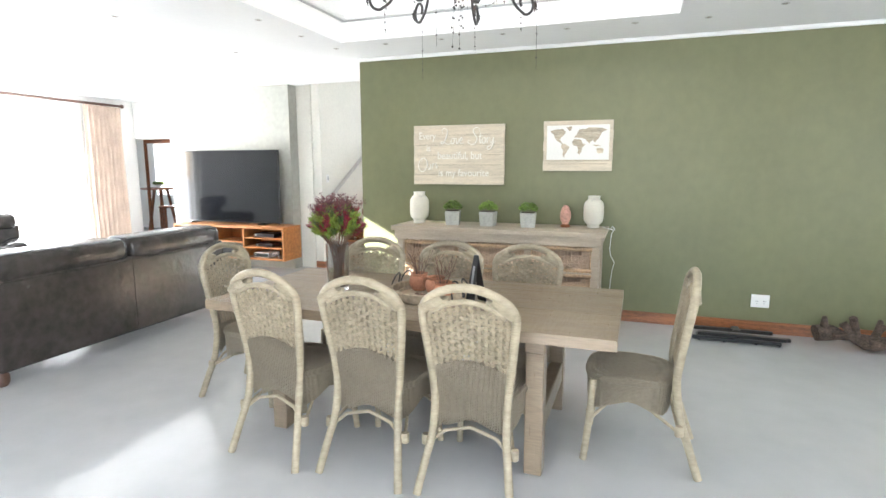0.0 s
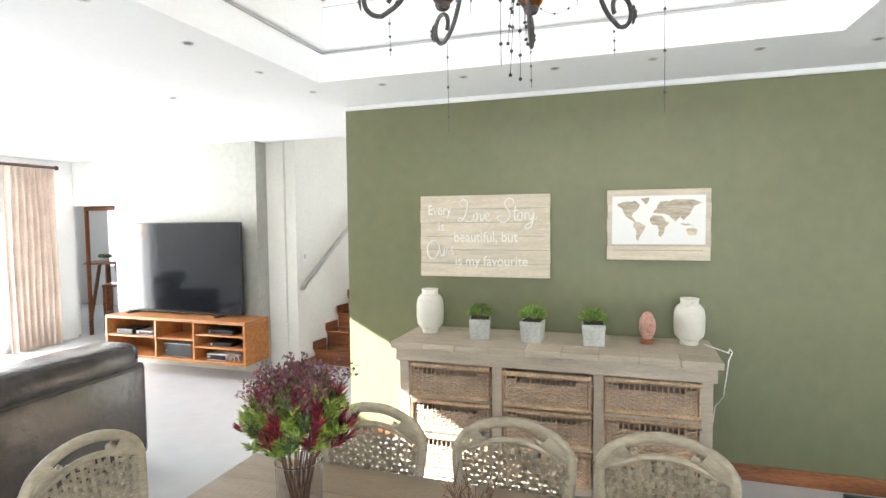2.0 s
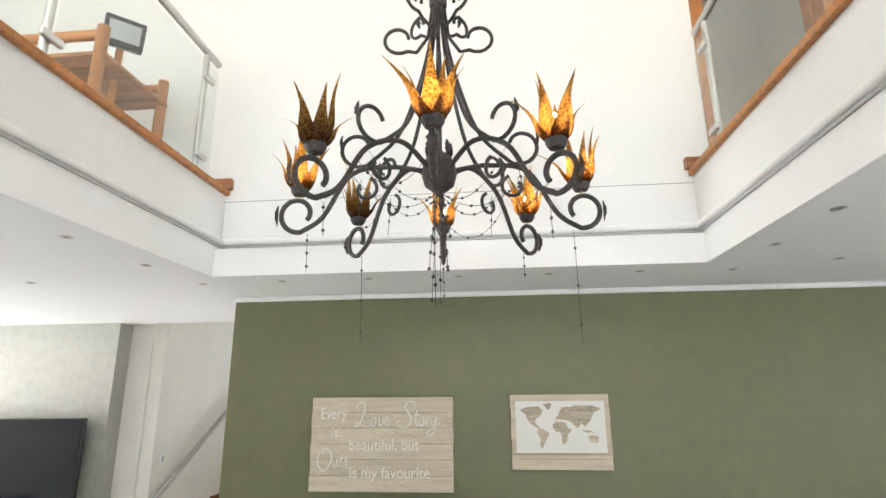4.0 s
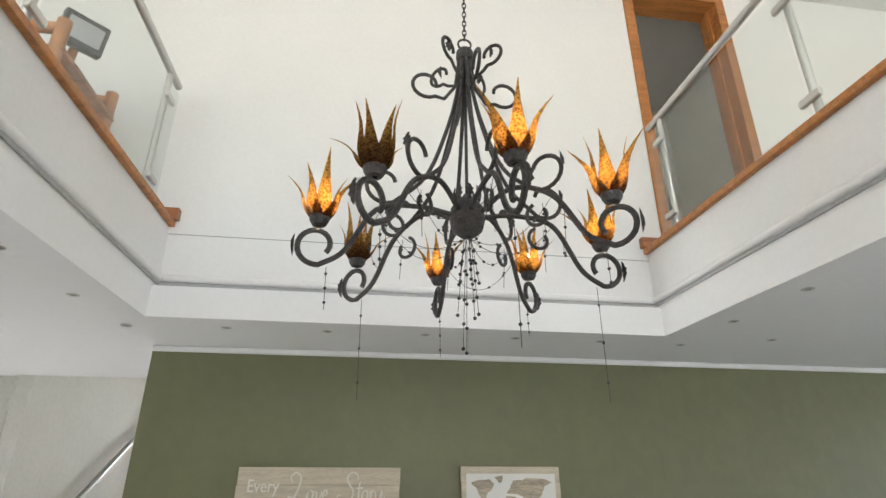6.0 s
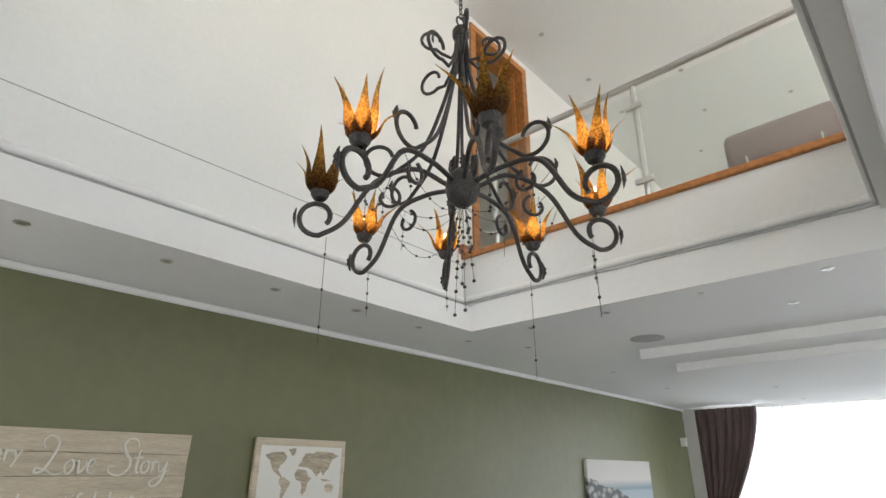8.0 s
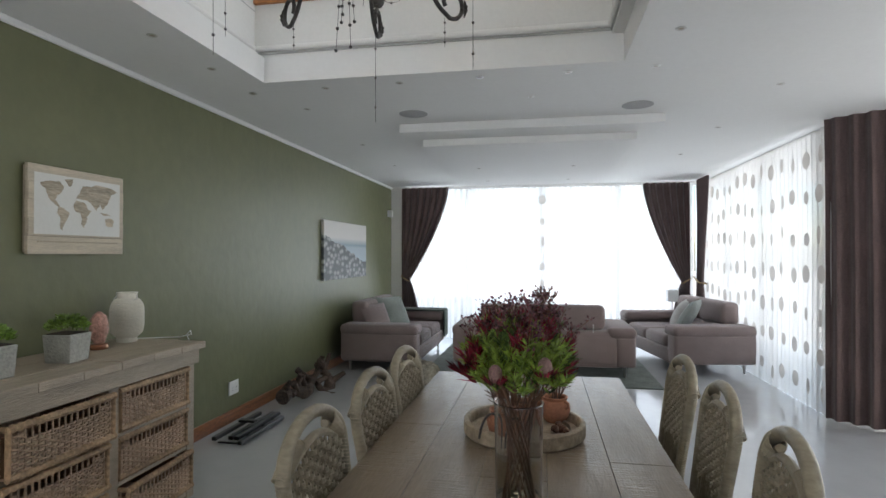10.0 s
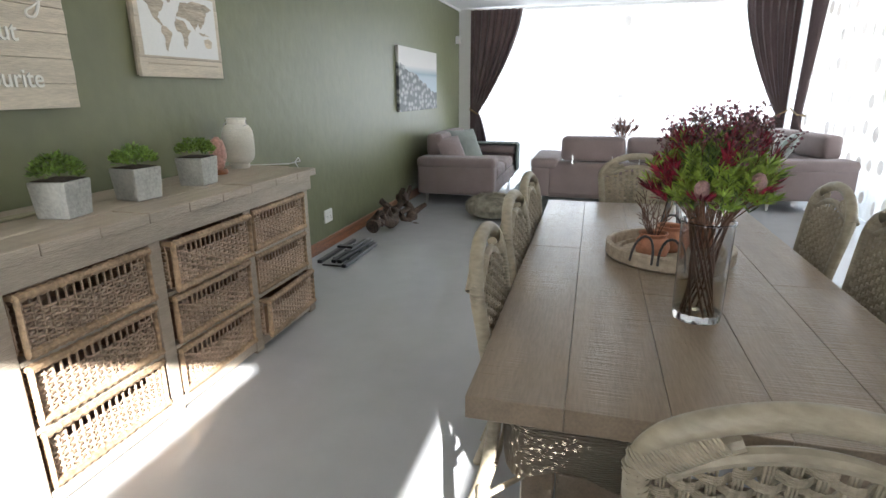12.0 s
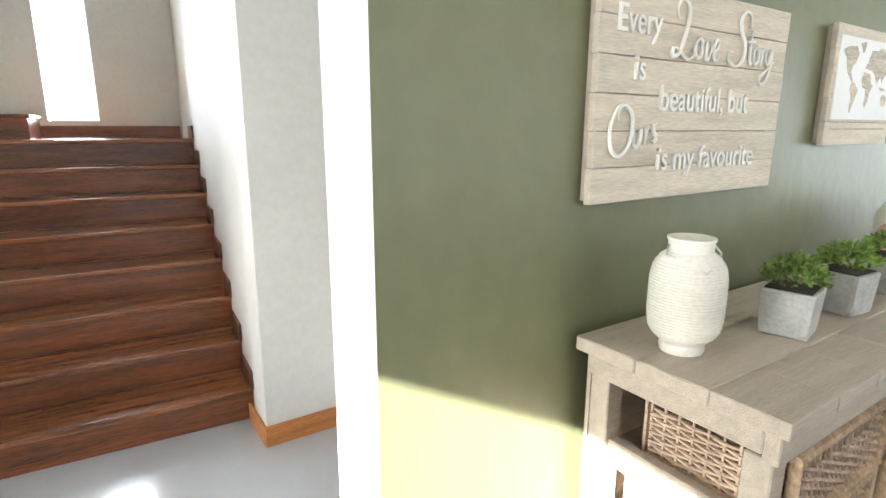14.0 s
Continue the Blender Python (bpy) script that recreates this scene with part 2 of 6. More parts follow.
def tube(bm, pts, r, n=8, closed=False, taper=None):
    """A round rod along points."""
    pts = [Vector(p) for p in pts]
    rings = []
    up = Vector((0, 0, 1))
    k = len(pts)
    prev = None
    for i, p in enumerate(pts):
        a = pts[(i - 1) % k] if closed or i else p
        b = pts[(i + 1) % k] if closed or i < k - 1 else p
        d = (b - a)
        if d.length < 1e-9:
            d = Vector((0, 0, 1))
        d.normalize()
        if prev is None:
            side = d.cross(up if abs(d.z) < 0.95 else Vector((1, 0, 0))).normalized()
        else:
            side = (prev - d * prev.dot(d))
            side = side.normalized() if side.length > 1e-6 else d.orthogonal().normalized()
        prev = side
        other = d.cross(side)
        rr = r if taper is None else r * taper[i]
        rings.append([bm.verts.new(p + (side * math.cos(2 * math.pi * j / n) + other * math.sin(2 * math.pi * j / n)) * rr) for j in range(n)])
    for i in range(k if closed else k - 1):
        r0, r1 = rings[i], rings[(i + 1) % k]
        for j in range(n):
            bm.faces.new((r0[j], r0[(j + 1) % n], r1[(j + 1) % n], r1[j]))
    if not closed:
        bm.faces.new(rings[0])
        bm.faces.new(rings[-1])


def lathe(bm, profile, n=24, m=None, cap=True):
    """A turned shape; profile of (radius, height)."""
    rings = []
    for r, z in profile:
        rings.append([bm.verts.new((r * math.cos(2 * math.pi * j / n), r * math.sin(2 * math.pi * j / n), z)) for j in range(n)])
    for a, b in zip(rings, rings[1:]):
        for j in range(n):
            bm.faces.new((a[j], a[(j + 1) % n], b[(j + 1) % n], b[j]))
    if cap:
        bm.faces.new(rings[0])
        bm.faces.new(rings[-1])
    if m is not None:
        for ring in rings:
            for v in ring:
                v.co = m @ v.co


def pillow(bm, w, d, h, m=None, n=10, power=0.45):
    """A soft cushion that is full in the middle and thin at the seams, w by d by h."""
    g = {}
    for s in (1, -1):
        for i in range(n + 1):
            for j in range(n + 1):
                u, v = 2 * i / n - 1, 2 * j / n - 1
                edge = i in (0, n) or j in (0, n)
                if s < 0 and edge:
                    g[s, i, j] = g[1, i, j]
                    continue
                t = ((1 - u * u) * (1 - v * v)) ** power
                pinch = 1 - 0.06 * (1 - abs(u * v))
                p = Vector((u * w / 2 * (pinch if abs(v) < 1 else 1), v * d / 2 * pinch, s * h / 2 * t))
                g[s, i, j] = bm.verts.new(m @ p if m is not None else p)
    for s in (1, -1):
        for i in range(n):
            for j in range(n):
                bm.faces.new((g[s, i, j], g[s, i + 1, j], g[s, i + 1, j + 1], g[s, i, j + 1]))


def soft_box(bm, x0, y0, z0, x1, y1, z1, r=0.05, puff=0.0, m=None):
    """A padded block with round edges."""
    vs = box(bm, x0, y0, z0, x1, y1, z1, bevel=r, seg=3)
    if m is not None:
        for v in vs:
            v.co = m @ v.co


def thing(name, label, category, at=None, group=""):
    e = new(name)
    e.empty_display_size = 0.1
    if at is not None:
        e.matrix_basis = at
    return tagged(e, label=label, category=category, group=group)


def struct(name, bm, material, smooth=False, label=""):
    return tagged(part(name, bm, material, smooth=smooth), label=label, kind="structure")


# ---- shell of the house ----
CH = 2.72
TOP = 5.85
VX0, VX1, VY0, VY1 = 0.20, 3.24, -3.17, -0.68
OX0, OX1, OY0, OY1 = 0.205, 3.225, -3.24, -0.765
struct("floor", boxes((-9.5, -8.4, -0.2, 9.9, 6.5, 0)), FLOOR, label="glossy pale grey screed floor through both rooms")
# the ceiling over the ground floor, open at the void and at added sun openings
bm = boxes((OX1, -8.4, CH, 9.9, 0.28, 2.9), (-3.35, -8.4, CH, OX0, 1.42, 2.9), (OX0, -8.4, CH, OX1, OY0, 2.9), (OX0, OY1, CH, OX1, 1.42, 2.9),
           # gaps between x -5.3 and -3.35: unseen, made up to shape the sun patches
           (-9.5, -8.4, CH, -5.3, 1.42, 2.9), (-5.3, -1.6, CH, -3.35, 1.42, 2.9), (-5.3, -8.4, CH, -3.35, -4.65, 2.9), (-5.3, -4.3, CH, -3.35, -3.4, 2.9),
           (-9.5, 1.42, CH, -1.62, 6.5, 2.9), (0.28, 1.42, CH, 4.2, 6.5, 2.9), (OX1, 0.28, CH, 9.9, 1.42, 2.9))
struct("ceiling", bm, CEIL)
# upstairs floor slab with its walls round the void
for spec in ((VX0 - 0.3, VY0, 2.901, VX0, VY1, 3.29), (VX1, VY0, 2.901, VX1 + 0.3, VY1, 3.29), (VX0 - 0.3, VY0 - 0.3, 2.901, VX1 + 0.3, VY0, 3.29)):
    struct("wall_void", boxes(spec), WHITE)
struct("wall_void_back", boxes((-3.0, VY1, 2.901, 3.36, VY1 + 0.2, TOP), (4.28, VY1, 2.901, 9.9, VY1 + 0.2, TOP), (3.36, VY1, 5.76, 4.28, VY1 + 0.2, TOP)), WHITE)
struct("upper_floor", boxes((VX1 + 0.3, -8.4, 2.934, 9.9, VY1, 3.1), (-3.2, -8.4, 2.934, VX0 - 0.3, VY1, 3.1), (VX0 - 0.3, -8.4, 2.934, VX1 + 0.3, VY0 - 0.3, 3.1)), CREAM)
struct("upper_ceiling", boxes((-3.2, -8.4, TOP, 9.9, 6.5, TOP + 0.2)), CEIL)
RING = ((VX0 + 0.006, VY0 + 0.006), (VX1 - 0.006, VY0 + 0.006), (VX1 - 0.006, VY1 - 0.006), (VX0 + 0.006, VY1 - 0.006))
for k in range(4):
    (xa, ya), (xb, yb) = RING[k], RING[(k + 1) % 4]
    # grey strip painted in for the shadow line under the white roll
    struct("cove_gap", boxes((min(xa, xb) - 0.005, min(ya, yb) - 0.005, 2.925, max(xa, xb) + 0.005, max(ya, yb) + 0.005, 2.941)), mat("cove_shade_grey", (0.42, 0.42, 0.41), 0.6))
    cov = bmesh.new()
    tube(cov, [(xa, ya, 2.966), (xb, yb, 2.966)], 0.022, 12)
    struct("cove_trim", cov, WHITE, smooth=True)
# coping of the parapets
struct("coping_west", boxes((VX0 - 0.12, VY0 - 0.05, 3.29, VX0 + 0.03, VY1 - 0.003, 3.33), bevel=0.004), HONEY, label="honey wooden coping on the parapet of the void")
struct("coping_east", boxes((VX1 - 0.03, VY0 - 0.05, 3.29, VX1 + 0.12, VY1 - 0.003, 3.33), bevel=0.004), HONEY, label="honey wooden coping on the parapet of the void")
struct("coping_south", boxes((VX0 + 0.033, VY0 - 0.12, 3.29, VX1 - 0.033, VY0 + 0.03, 3.33), bevel=0.004), HONEY)
# green wall, its paint a skin on the core
struct("wall_green", boxes((0.0, 0.0, 0, 9.3, 0.0035, CH)), GREEN, label="olive green painted dining room wall")
struct("wall_core", boxes((0.0, 0.004, 0, 9.3, 0.28, CH)), WHITE)
struct("baseboard_green", boxes((0.0, -0.018, 0, 9.3, -0.001, 0.11), bevel=0.003), OAK, label="red brown wooden skirting board")
struct("cornice", boxes((0.0, -0.03, 2.68, 9.3, -0.001, 2.718), bevel=0.008), CEIL)
# stair side walls, passage, wall with the television
WELL = Matrix.Translation((0.1, 1.73, 0)) @ Matrix.Rotation(radians(-4), 4, "Z") @ Matrix.Translation((-0.1, -1.73, 0))
struct("wall_pier", boxes((0.10, 1.445, 0, 0.28, 4.6, TOP)), CREAM).matrix_basis = WELL
struct("wall_passage", boxes((0.081, 1.42, 0, 4.2, 1.62, CH), (0.081, 1.42, CH, 0.5, 1.44, TOP)), CREAM)
struct("baseboard_pier", boxes((0.066, 1.402, 0, 4.2, 1.418, 0.11), (0.064, 1.42, 0, 0.0795, 1.71, 0.11), bevel=0.003), HONEY)
struct("wall_passage_end", boxes((4.2, 0.28, 0, 4.3, 1.62, CH)), WHITE)
struct("wall_stair_west", boxes((-1.62, 1.42, 0, -1.48, 4.6, TOP)), CREAM).matrix_basis = WELL
struct("wall_stair_return", boxes((-1.9, 1.5, 0, -1.635, 1.64, CH)), CREAM)
struct("baseboard_stair", boxes((-1.62, 1.404, 0, -1.464, 1.418, 0.1), (-1.478, 1.42, 0, -1.464, 1.73, 0.1), bevel=0.003), OAK).matrix_basis = WELL
struct("wall_landing", boxes((-1.7, 4.6, 0, -0.92, 4.8, TOP), (-0.55, 4.6, 0, 0.3, 4.8, TOP), (-0.92, 4.6, 0, -0.55, 4.8, 1.61), (-0.92, 4.6, 3.3, -0.55, 4.8, TOP)), CREAM).matrix_basis = WELL
struct("wall_television", boxes((-3.8, 1.3, 0, -1.87, 1.66, CH - 0.002)), GREYGREEN, label="grey green plastered chimney breast behind the television")
struct("wall_north_west", boxes((-5.06, 2.2, 0, -1.6, 2.4, CH), (-6.1, 2.2, 2.055, -5.06, 2.4, CH), (-9.4, 2.2, 0, -6.1, 2.4, CH)), WHITE)
# west side
struct("wall_west", boxes((-6.1, 0.95, 0, -5.9, 2.2, CH), (-6.1, -1.5, 2.45, -5.9, 0.95, CH), (-6.1, -8.4, 0, -5.9, -1.5, CH)), WHITE)
struct("wall_far_room", boxes((-9.4, 5, 0, -8.5, 5.2, CH), (-7.74, 5, 0, -1.6, 5.2, CH), (-8.5, 5, 0, -7.74, 5.2, 0.85), (-8.5, 5, 2.1, -7.74, 5.2, CH), (-9.4, 2.4, 0, -9.2, 5, CH)), WHITE)
# south side and east side; the dining opening at y -7.8 is unseen and added
struct("wall_south", boxes((-6.0, -7.8, 0, 0.2, -7.6, CH), (0.2, -7.8, 2.6, 5.2, -7.6, CH), (5.2, -7.8, 0, 5.4, -5.45, CH), (5.4, -5.5, 2.66, 9.5, -5.4, CH)), WHITE)
struct("wall_east", boxes((9.3, -0.3, 0, 9.5, 0.3, CH), (9.3, -5.5, 2.66, 9.5, -0.3, CH)), WHITE)
# openings in the upper south and west walls are unseen, added for the fill lamps
struct("upper_wall_south", boxes((-3.2, -7.6, 2.94, 9.9, -7.4, 3.8), (-3.2, -7.6, 5.5, 9.9, -7.4, TOP), (-3.2, -7.6, 3.8, -2.0, -7.4, 5.5), (8.4, -7.6, 3.8, 9.9, -7.4, 5.5)), WHITE)
struct("upper_wall_west", boxes((-3.2, -5.6, 3.1, -3.0, 6.5, TOP), (-3.2, -7.4, 3.1, -3.0, -7.25, TOP), (-3.2, -7.25, 3.1, -3.0, -5.6, 3.9), (-3.2, -7.25, 5.5, -3.0, -5.6, TOP)), WHITE)
struct("upper_wall_east", boxes((9.7, -7.4, 2.94, 9.9, 0, TOP)), WHITE)
struct("upper_room", boxes((3.1, 1.0, 2.94, 4.9, 1.2, TOP), (3.1, VY1 + 0.2, 2.94, 3.3, 1.0, TOP), (4.7, VY1 + 0.2, 2.94, 4.9, 1.0, TOP), (3.3, VY1 + 0.2, 2.94, 4.7, 1.0, 3.1)), CREAM)
# edges of the unseen ceiling openings added to let the sun patches in
struct("roof_light_shaft", boxes((-3.35, -4.4, 2.93, -3.25, -1.6, 2.96), (-5.4, -4.4, 2.93, -5.3, -1.6, 2.96)), CEIL)
struct("ground", boxes((-60, -60, -0.5, 60, 60, -0.21)), mat("pale_paving", (0.42, 0.4, 0.36), 0.8, vary=0.1, scale=0.5))


# ---- stair ----
def stair():
    n, rise, run = 8, 0.184, 0.272
    st = thing("staircase", "red brown wooden staircase rising to a landing by a narrow window", "staircase")
    for i in range(n):
        y = 1.74 + i * run
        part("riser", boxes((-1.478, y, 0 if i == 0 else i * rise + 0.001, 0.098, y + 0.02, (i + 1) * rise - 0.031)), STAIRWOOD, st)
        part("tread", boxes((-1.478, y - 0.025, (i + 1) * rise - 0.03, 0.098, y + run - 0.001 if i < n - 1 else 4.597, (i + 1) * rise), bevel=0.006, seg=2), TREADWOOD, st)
    for x0, x1 in ((-1.4785, -1.464), (0.084, 0.0985)):
        bm = bmesh.new()
        for i in range(n):
            y = 1.74 + i * run
            box(bm, x0, y - 0.04, (i + 1) * rise, x1, y + run - 0.041, (i + 1) * rise + 0.1)
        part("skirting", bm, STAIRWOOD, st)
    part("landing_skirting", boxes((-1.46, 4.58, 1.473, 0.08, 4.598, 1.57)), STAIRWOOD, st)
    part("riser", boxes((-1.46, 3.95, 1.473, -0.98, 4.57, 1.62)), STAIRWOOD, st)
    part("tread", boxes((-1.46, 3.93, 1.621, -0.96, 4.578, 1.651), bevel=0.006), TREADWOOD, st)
    st.matrix_basis = WELL
    tagged(st, kind="structure")


stair()


# ---- table ----
def dining_table():
    t = thing("dining_table", "long weathered grey brown wooden plank dining table with trestle legs", "table")
    x0, x1, y0, y1 = 0.635, 2.93, -3.165, -2.095
    w = (y1 - y0) / 5
    for i in range(5):
        cut = x0 + (0.95, 0, 0.75, 0, 1.25)[i]
        for a, b in ((x0, cut), (cut, x1)) if cut > x0 else ((x0, x1),):
            bm = boxes((a + 0.0005, y0 + i * w + 0.0005, 0.715, b - 0.0005, y0 + (i + 1) * w - 0.0005, 0.77 - 0.0006 * (i % 2)), bevel=0.0013)
            part("plank", bm, TABLEWOOD, t)
    for x in (1.05, 2.55):
        part("bearer", boxes((x - 0.05, y0 + 0.08, 0.64, x + 0.05, y1 - 0.08, 0.7145), bevel=0.006), TABLEWOOD, t)
        for y in (y0 + 0.14, y1 - 0.14):
            part("leg", boxes((x - 0.045, y - 0.05, 0, x + 0.045, y + 0.05, 0.6395), bevel=0.006), TABLEWOOD, t)
    part("stretcher", boxes((1.1, -2.66, 0.2, 2.5, -2.6, 0.32), bevel=0.006), TABLEWOOD, t)
    for x in (1.05, 2.55):
        part("cross_rail", boxes((x - 0.04, y0 + 0.195, 0.2, x + 0.04, y1 - 0.195, 0.32), bevel=0.006), TABLEWOOD, t)


dining_table()


def sideboard():
    x0, x1, yf, yb = 0.68, 2.70, -0.60, -0.06
    s = thing("sideboard", "weathered wooden sideboard with nine wicker basket drawers against the green wall", "sideboard")
    xs = [x0 - 0.03 + (x1 - x0 + 0.06) * i / 9 for i in range(10)]
    for i in range(9):
        part("top_board", boxes((xs[i] + 0.001, yf - 0.045, 0.905, xs[i + 1] - 0.001, -0.46, 0.95 - 0.002 * (i % 3)), bevel=0.004, seg=2), WEATHERED, s)
    for i in range(2):
        part("top_plank", boxes((x0 - 0.03, -0.459 + i * 0.213, 0.905, x1 + 0.03, -0.248 + i * 0.213, 0.95), bevel=0.004), WEATHERED, s)
    part("frieze", boxes((x0, yf - 0.02, 0.816, x1, yf + 0.02, 0.904), (x0, yf + 0.02, 0.83, x0 + 0.03, yb, 0.904), (x1 - 0.03, yf + 0.02, 0.83, x1, yb, 0.904), bevel=0.004), WEATHERED, s)
    posts = [x0 + 0.02, x0 + 0.02 + 0.655, x0 + 0.02 + 1.3, x1 - 0.09]
    for k, x in enumerate(posts):
        part("post", boxes((x, yf, 0.0, x + 0.07, yf + 0.07, 0.815), bevel=0.004), WEATHERED, s)
        if k in (0, 3):
            part("post", boxes((x, yb - 0.07, 0.0, x + 0.07, yb, 0.829), bevel=0.004), WEATHERED, s)
            for z in (0.29, 0.545):
                part("side_rail", boxes((x + 0.01, yf + 0.071, z, x + 0.05, yb - 0.071, z + 0.085), bevel=0.004), WEATHERED, s)
    for k in range(3):
        a, b = posts[k] + 0.071, posts[k + 1] - 0.001
        for z in (0.075, 0.325, 0.575):
            part("rail", boxes((a, yf + 0.002, z - (0.055 if z < 0.1 else 0.02), b, yf + 0.06, z), (a, yf + 0.061, z - 0.02, b, yb - 0.02, z), bevel=0.003), WEATHERED, s)
    part("back_panel", boxes((x0 + 0.02, yb + 0.001, 0.06, x1 - 0.02, yb + 0.015, 0.9)), WEATHERED, s)
    return posts, yf, yb


POSTS, SBF, SBB = sideboard()


def brown_sofa(name, label, cat, x0, x1, y0, y1, seats, at):
    s = thing(name, label, cat, at)
    bm = bmesh.new()
    soft_box(bm, x0 + 0.1, y0 + 0.2, 0.1, x1 - 0.02, y1 - 0.2, 0.42, 0.04)
    part("base", bm, LEATHER, s, smooth=True)
    bm = bmesh.new()
    soft_box(bm, x1 - 0.24, y0 + 0.05, 0.1, x1, y1 - 0.05, 0.78, 0.04)
    part("backrest", bm, LEATHER, s, smooth=True)
    for i in range(seats):
        a = y0 + 0.08 + i * (y1 - y0 - 0.16) / seats
        b = a + (y1 - y0 - 0.16) / seats - 0.01
        bm = bmesh.new()
        soft_box(bm, x1 - 0.36, a, 0.72, x1 + 0.01, b, 0.93, 0.075)
        for v in bm.verts:
            v.co.z += 0.02 * math.sin((v.co.y - a) / (b - a) * math.pi)
        part("back_cushion", bm, LEATHER, s, smooth=True)
        bm = bmesh.new()
        soft_box(bm, x0, a, 0.4, x1 - 0.3, b, 0.56, 0.06)
        part("seat_cushion", bm, LEATHER, s, smooth=True)
    for y in (y0, y1 - 0.24):
        bm = bmesh.new()
        soft_box(bm, x0 + 0.02, y, 0.1, x1 - 0.03, y + 0.24, 0.6, 0.08)
        part("armrest", bm, LEATHER, s, smooth=True)
    for x in (x0 + 0.12, x1 - 0.08):
        for y in (y0 + 0.1, y1 - 0.1):
            bm = bmesh.new()
            lathe(bm, [(0.035, 0), (0.05, 0.03), (0.05, 0.07), (0.04, 0.1)], 16, pose(x, y, 0))
            part("foot", bm, RODWOOD, s, smooth=True)
    bm = bmesh.new()
    for i in range(1, seats):
        y = y0 + 0.05 + i * (y1 - y0 - 0.1) / seats
        tube(bm, [(x1 + 0.002, y, 0.12), (x1 + 0.002, y, 0.76)], 0.004, 6)
    tube(bm, [(x1 + 0.002, y0 + 0.1, 0.74), (x1 + 0.002, y1 - 0.1, 0.74)], 0.004, 6)
    part("piping", bm, LEATHER, s)


brown_sofa("leather_sofa", "dark brown leather three-seat sofa with its back to the table", "sofa", -2.05, -1.12, -3.3, -0.96, 2, None)
brown_sofa("leather_armchair", "dark brown leather armchair near the glass doors", "armchair", -0.45, 0.45, -0.5, 0.5, 1, pose(-4.9, -1.15, -0.0, 0, 0, 150))


def wall_board(name, label, cat, x0, x1, z0, z1, slats):
    b = thing(name, label, cat)
    h = (z1 - z0) / slats
    for i in range(slats):
        part("slat", boxes((x0 + 0.004 * (i % 2), -0.045, z0 + i * h + 0.001, x1 - 0.003 * ((i + 1) % 2), -0.022, z0 + (i + 1) * h - 0.001), bevel=0.002), mat("whitewashed_wood", (0.64, 0.565, 0.445), 0.65, vary=0.12, scale=3, fine=24, bump=0.3, stretch=(1, 10, 10)), b)
    for xa in (x0 + 0.01, x1 - 0.04):
        part("batten", boxes((xa, -0.0215, z0 + 0.01, xa + 0.03, -0.001, z1 - 0.01)), WEATHERED, b)
    return b


BOARD = wall_board("wooden_sign", "whitewashed plank sign with raised white lettering on the green wall", "sign", 0.66, 1.67, 1.345, 1.97, 6)
MAPB = wall_board("map_board", "whitewashed plank board with a white world map on the green wall", "picture", 2.065, 2.735, 1.49, 1.98, 5)


# ---- woven chair ----
def fine_weave(name, base):
    """Cane in close horizontal strands over upright stakes."""
    m = mat(name, base, 0.6, vary=0.07, scale=6, fine=60, bump=0)
    n, l = m.node_tree.nodes, m.node_tree.links
    tc, w1, w2, mul, bu = n.new("ShaderNodeTexCoord"), n.new("ShaderNodeTexWave"), n.new("ShaderNodeTexWave"), n.new("ShaderNodeMath"), n.new("ShaderNodeBump")
    w1.bands_direction, w2.bands_direction = "Z", "X"
    w1.inputs["Scale"].default_value, w2.inputs["Scale"].default_value = 42, 26
    w1.inputs["Distortion"].default_value = 0.6
    mul.operation = "ADD"
    bu.inputs["Strength"].default_value, bu.inputs["Distance"].default_value = 1.0, 0.009
    for w in (w1, w2):
        l.new(tc.outputs["Object"], w.inputs["Vector"])
    l.new(w1.outputs["Fac"], mul.inputs[0])
    l.new(w2.outputs["Fac"], mul.inputs[1])
    l.new(mul.outputs[0], bu.inputs["Height"])
    l.new(bu.outputs[0], n["Principled BSDF"].inputs["Normal"])
    return m


CANE = fine_weave("close_woven_cane", (0.4, 0.34, 0.25))


def side_x(z):
    """Half width of the woven panel of a chair's back at a height."""
    return 0.163 + 0.085 * (min(z, 0.88) - 0.3)


def back_y(z):
    return -0.205 - 0.075 * max(0, (z - 0.45) / 0.55) ** 1.2


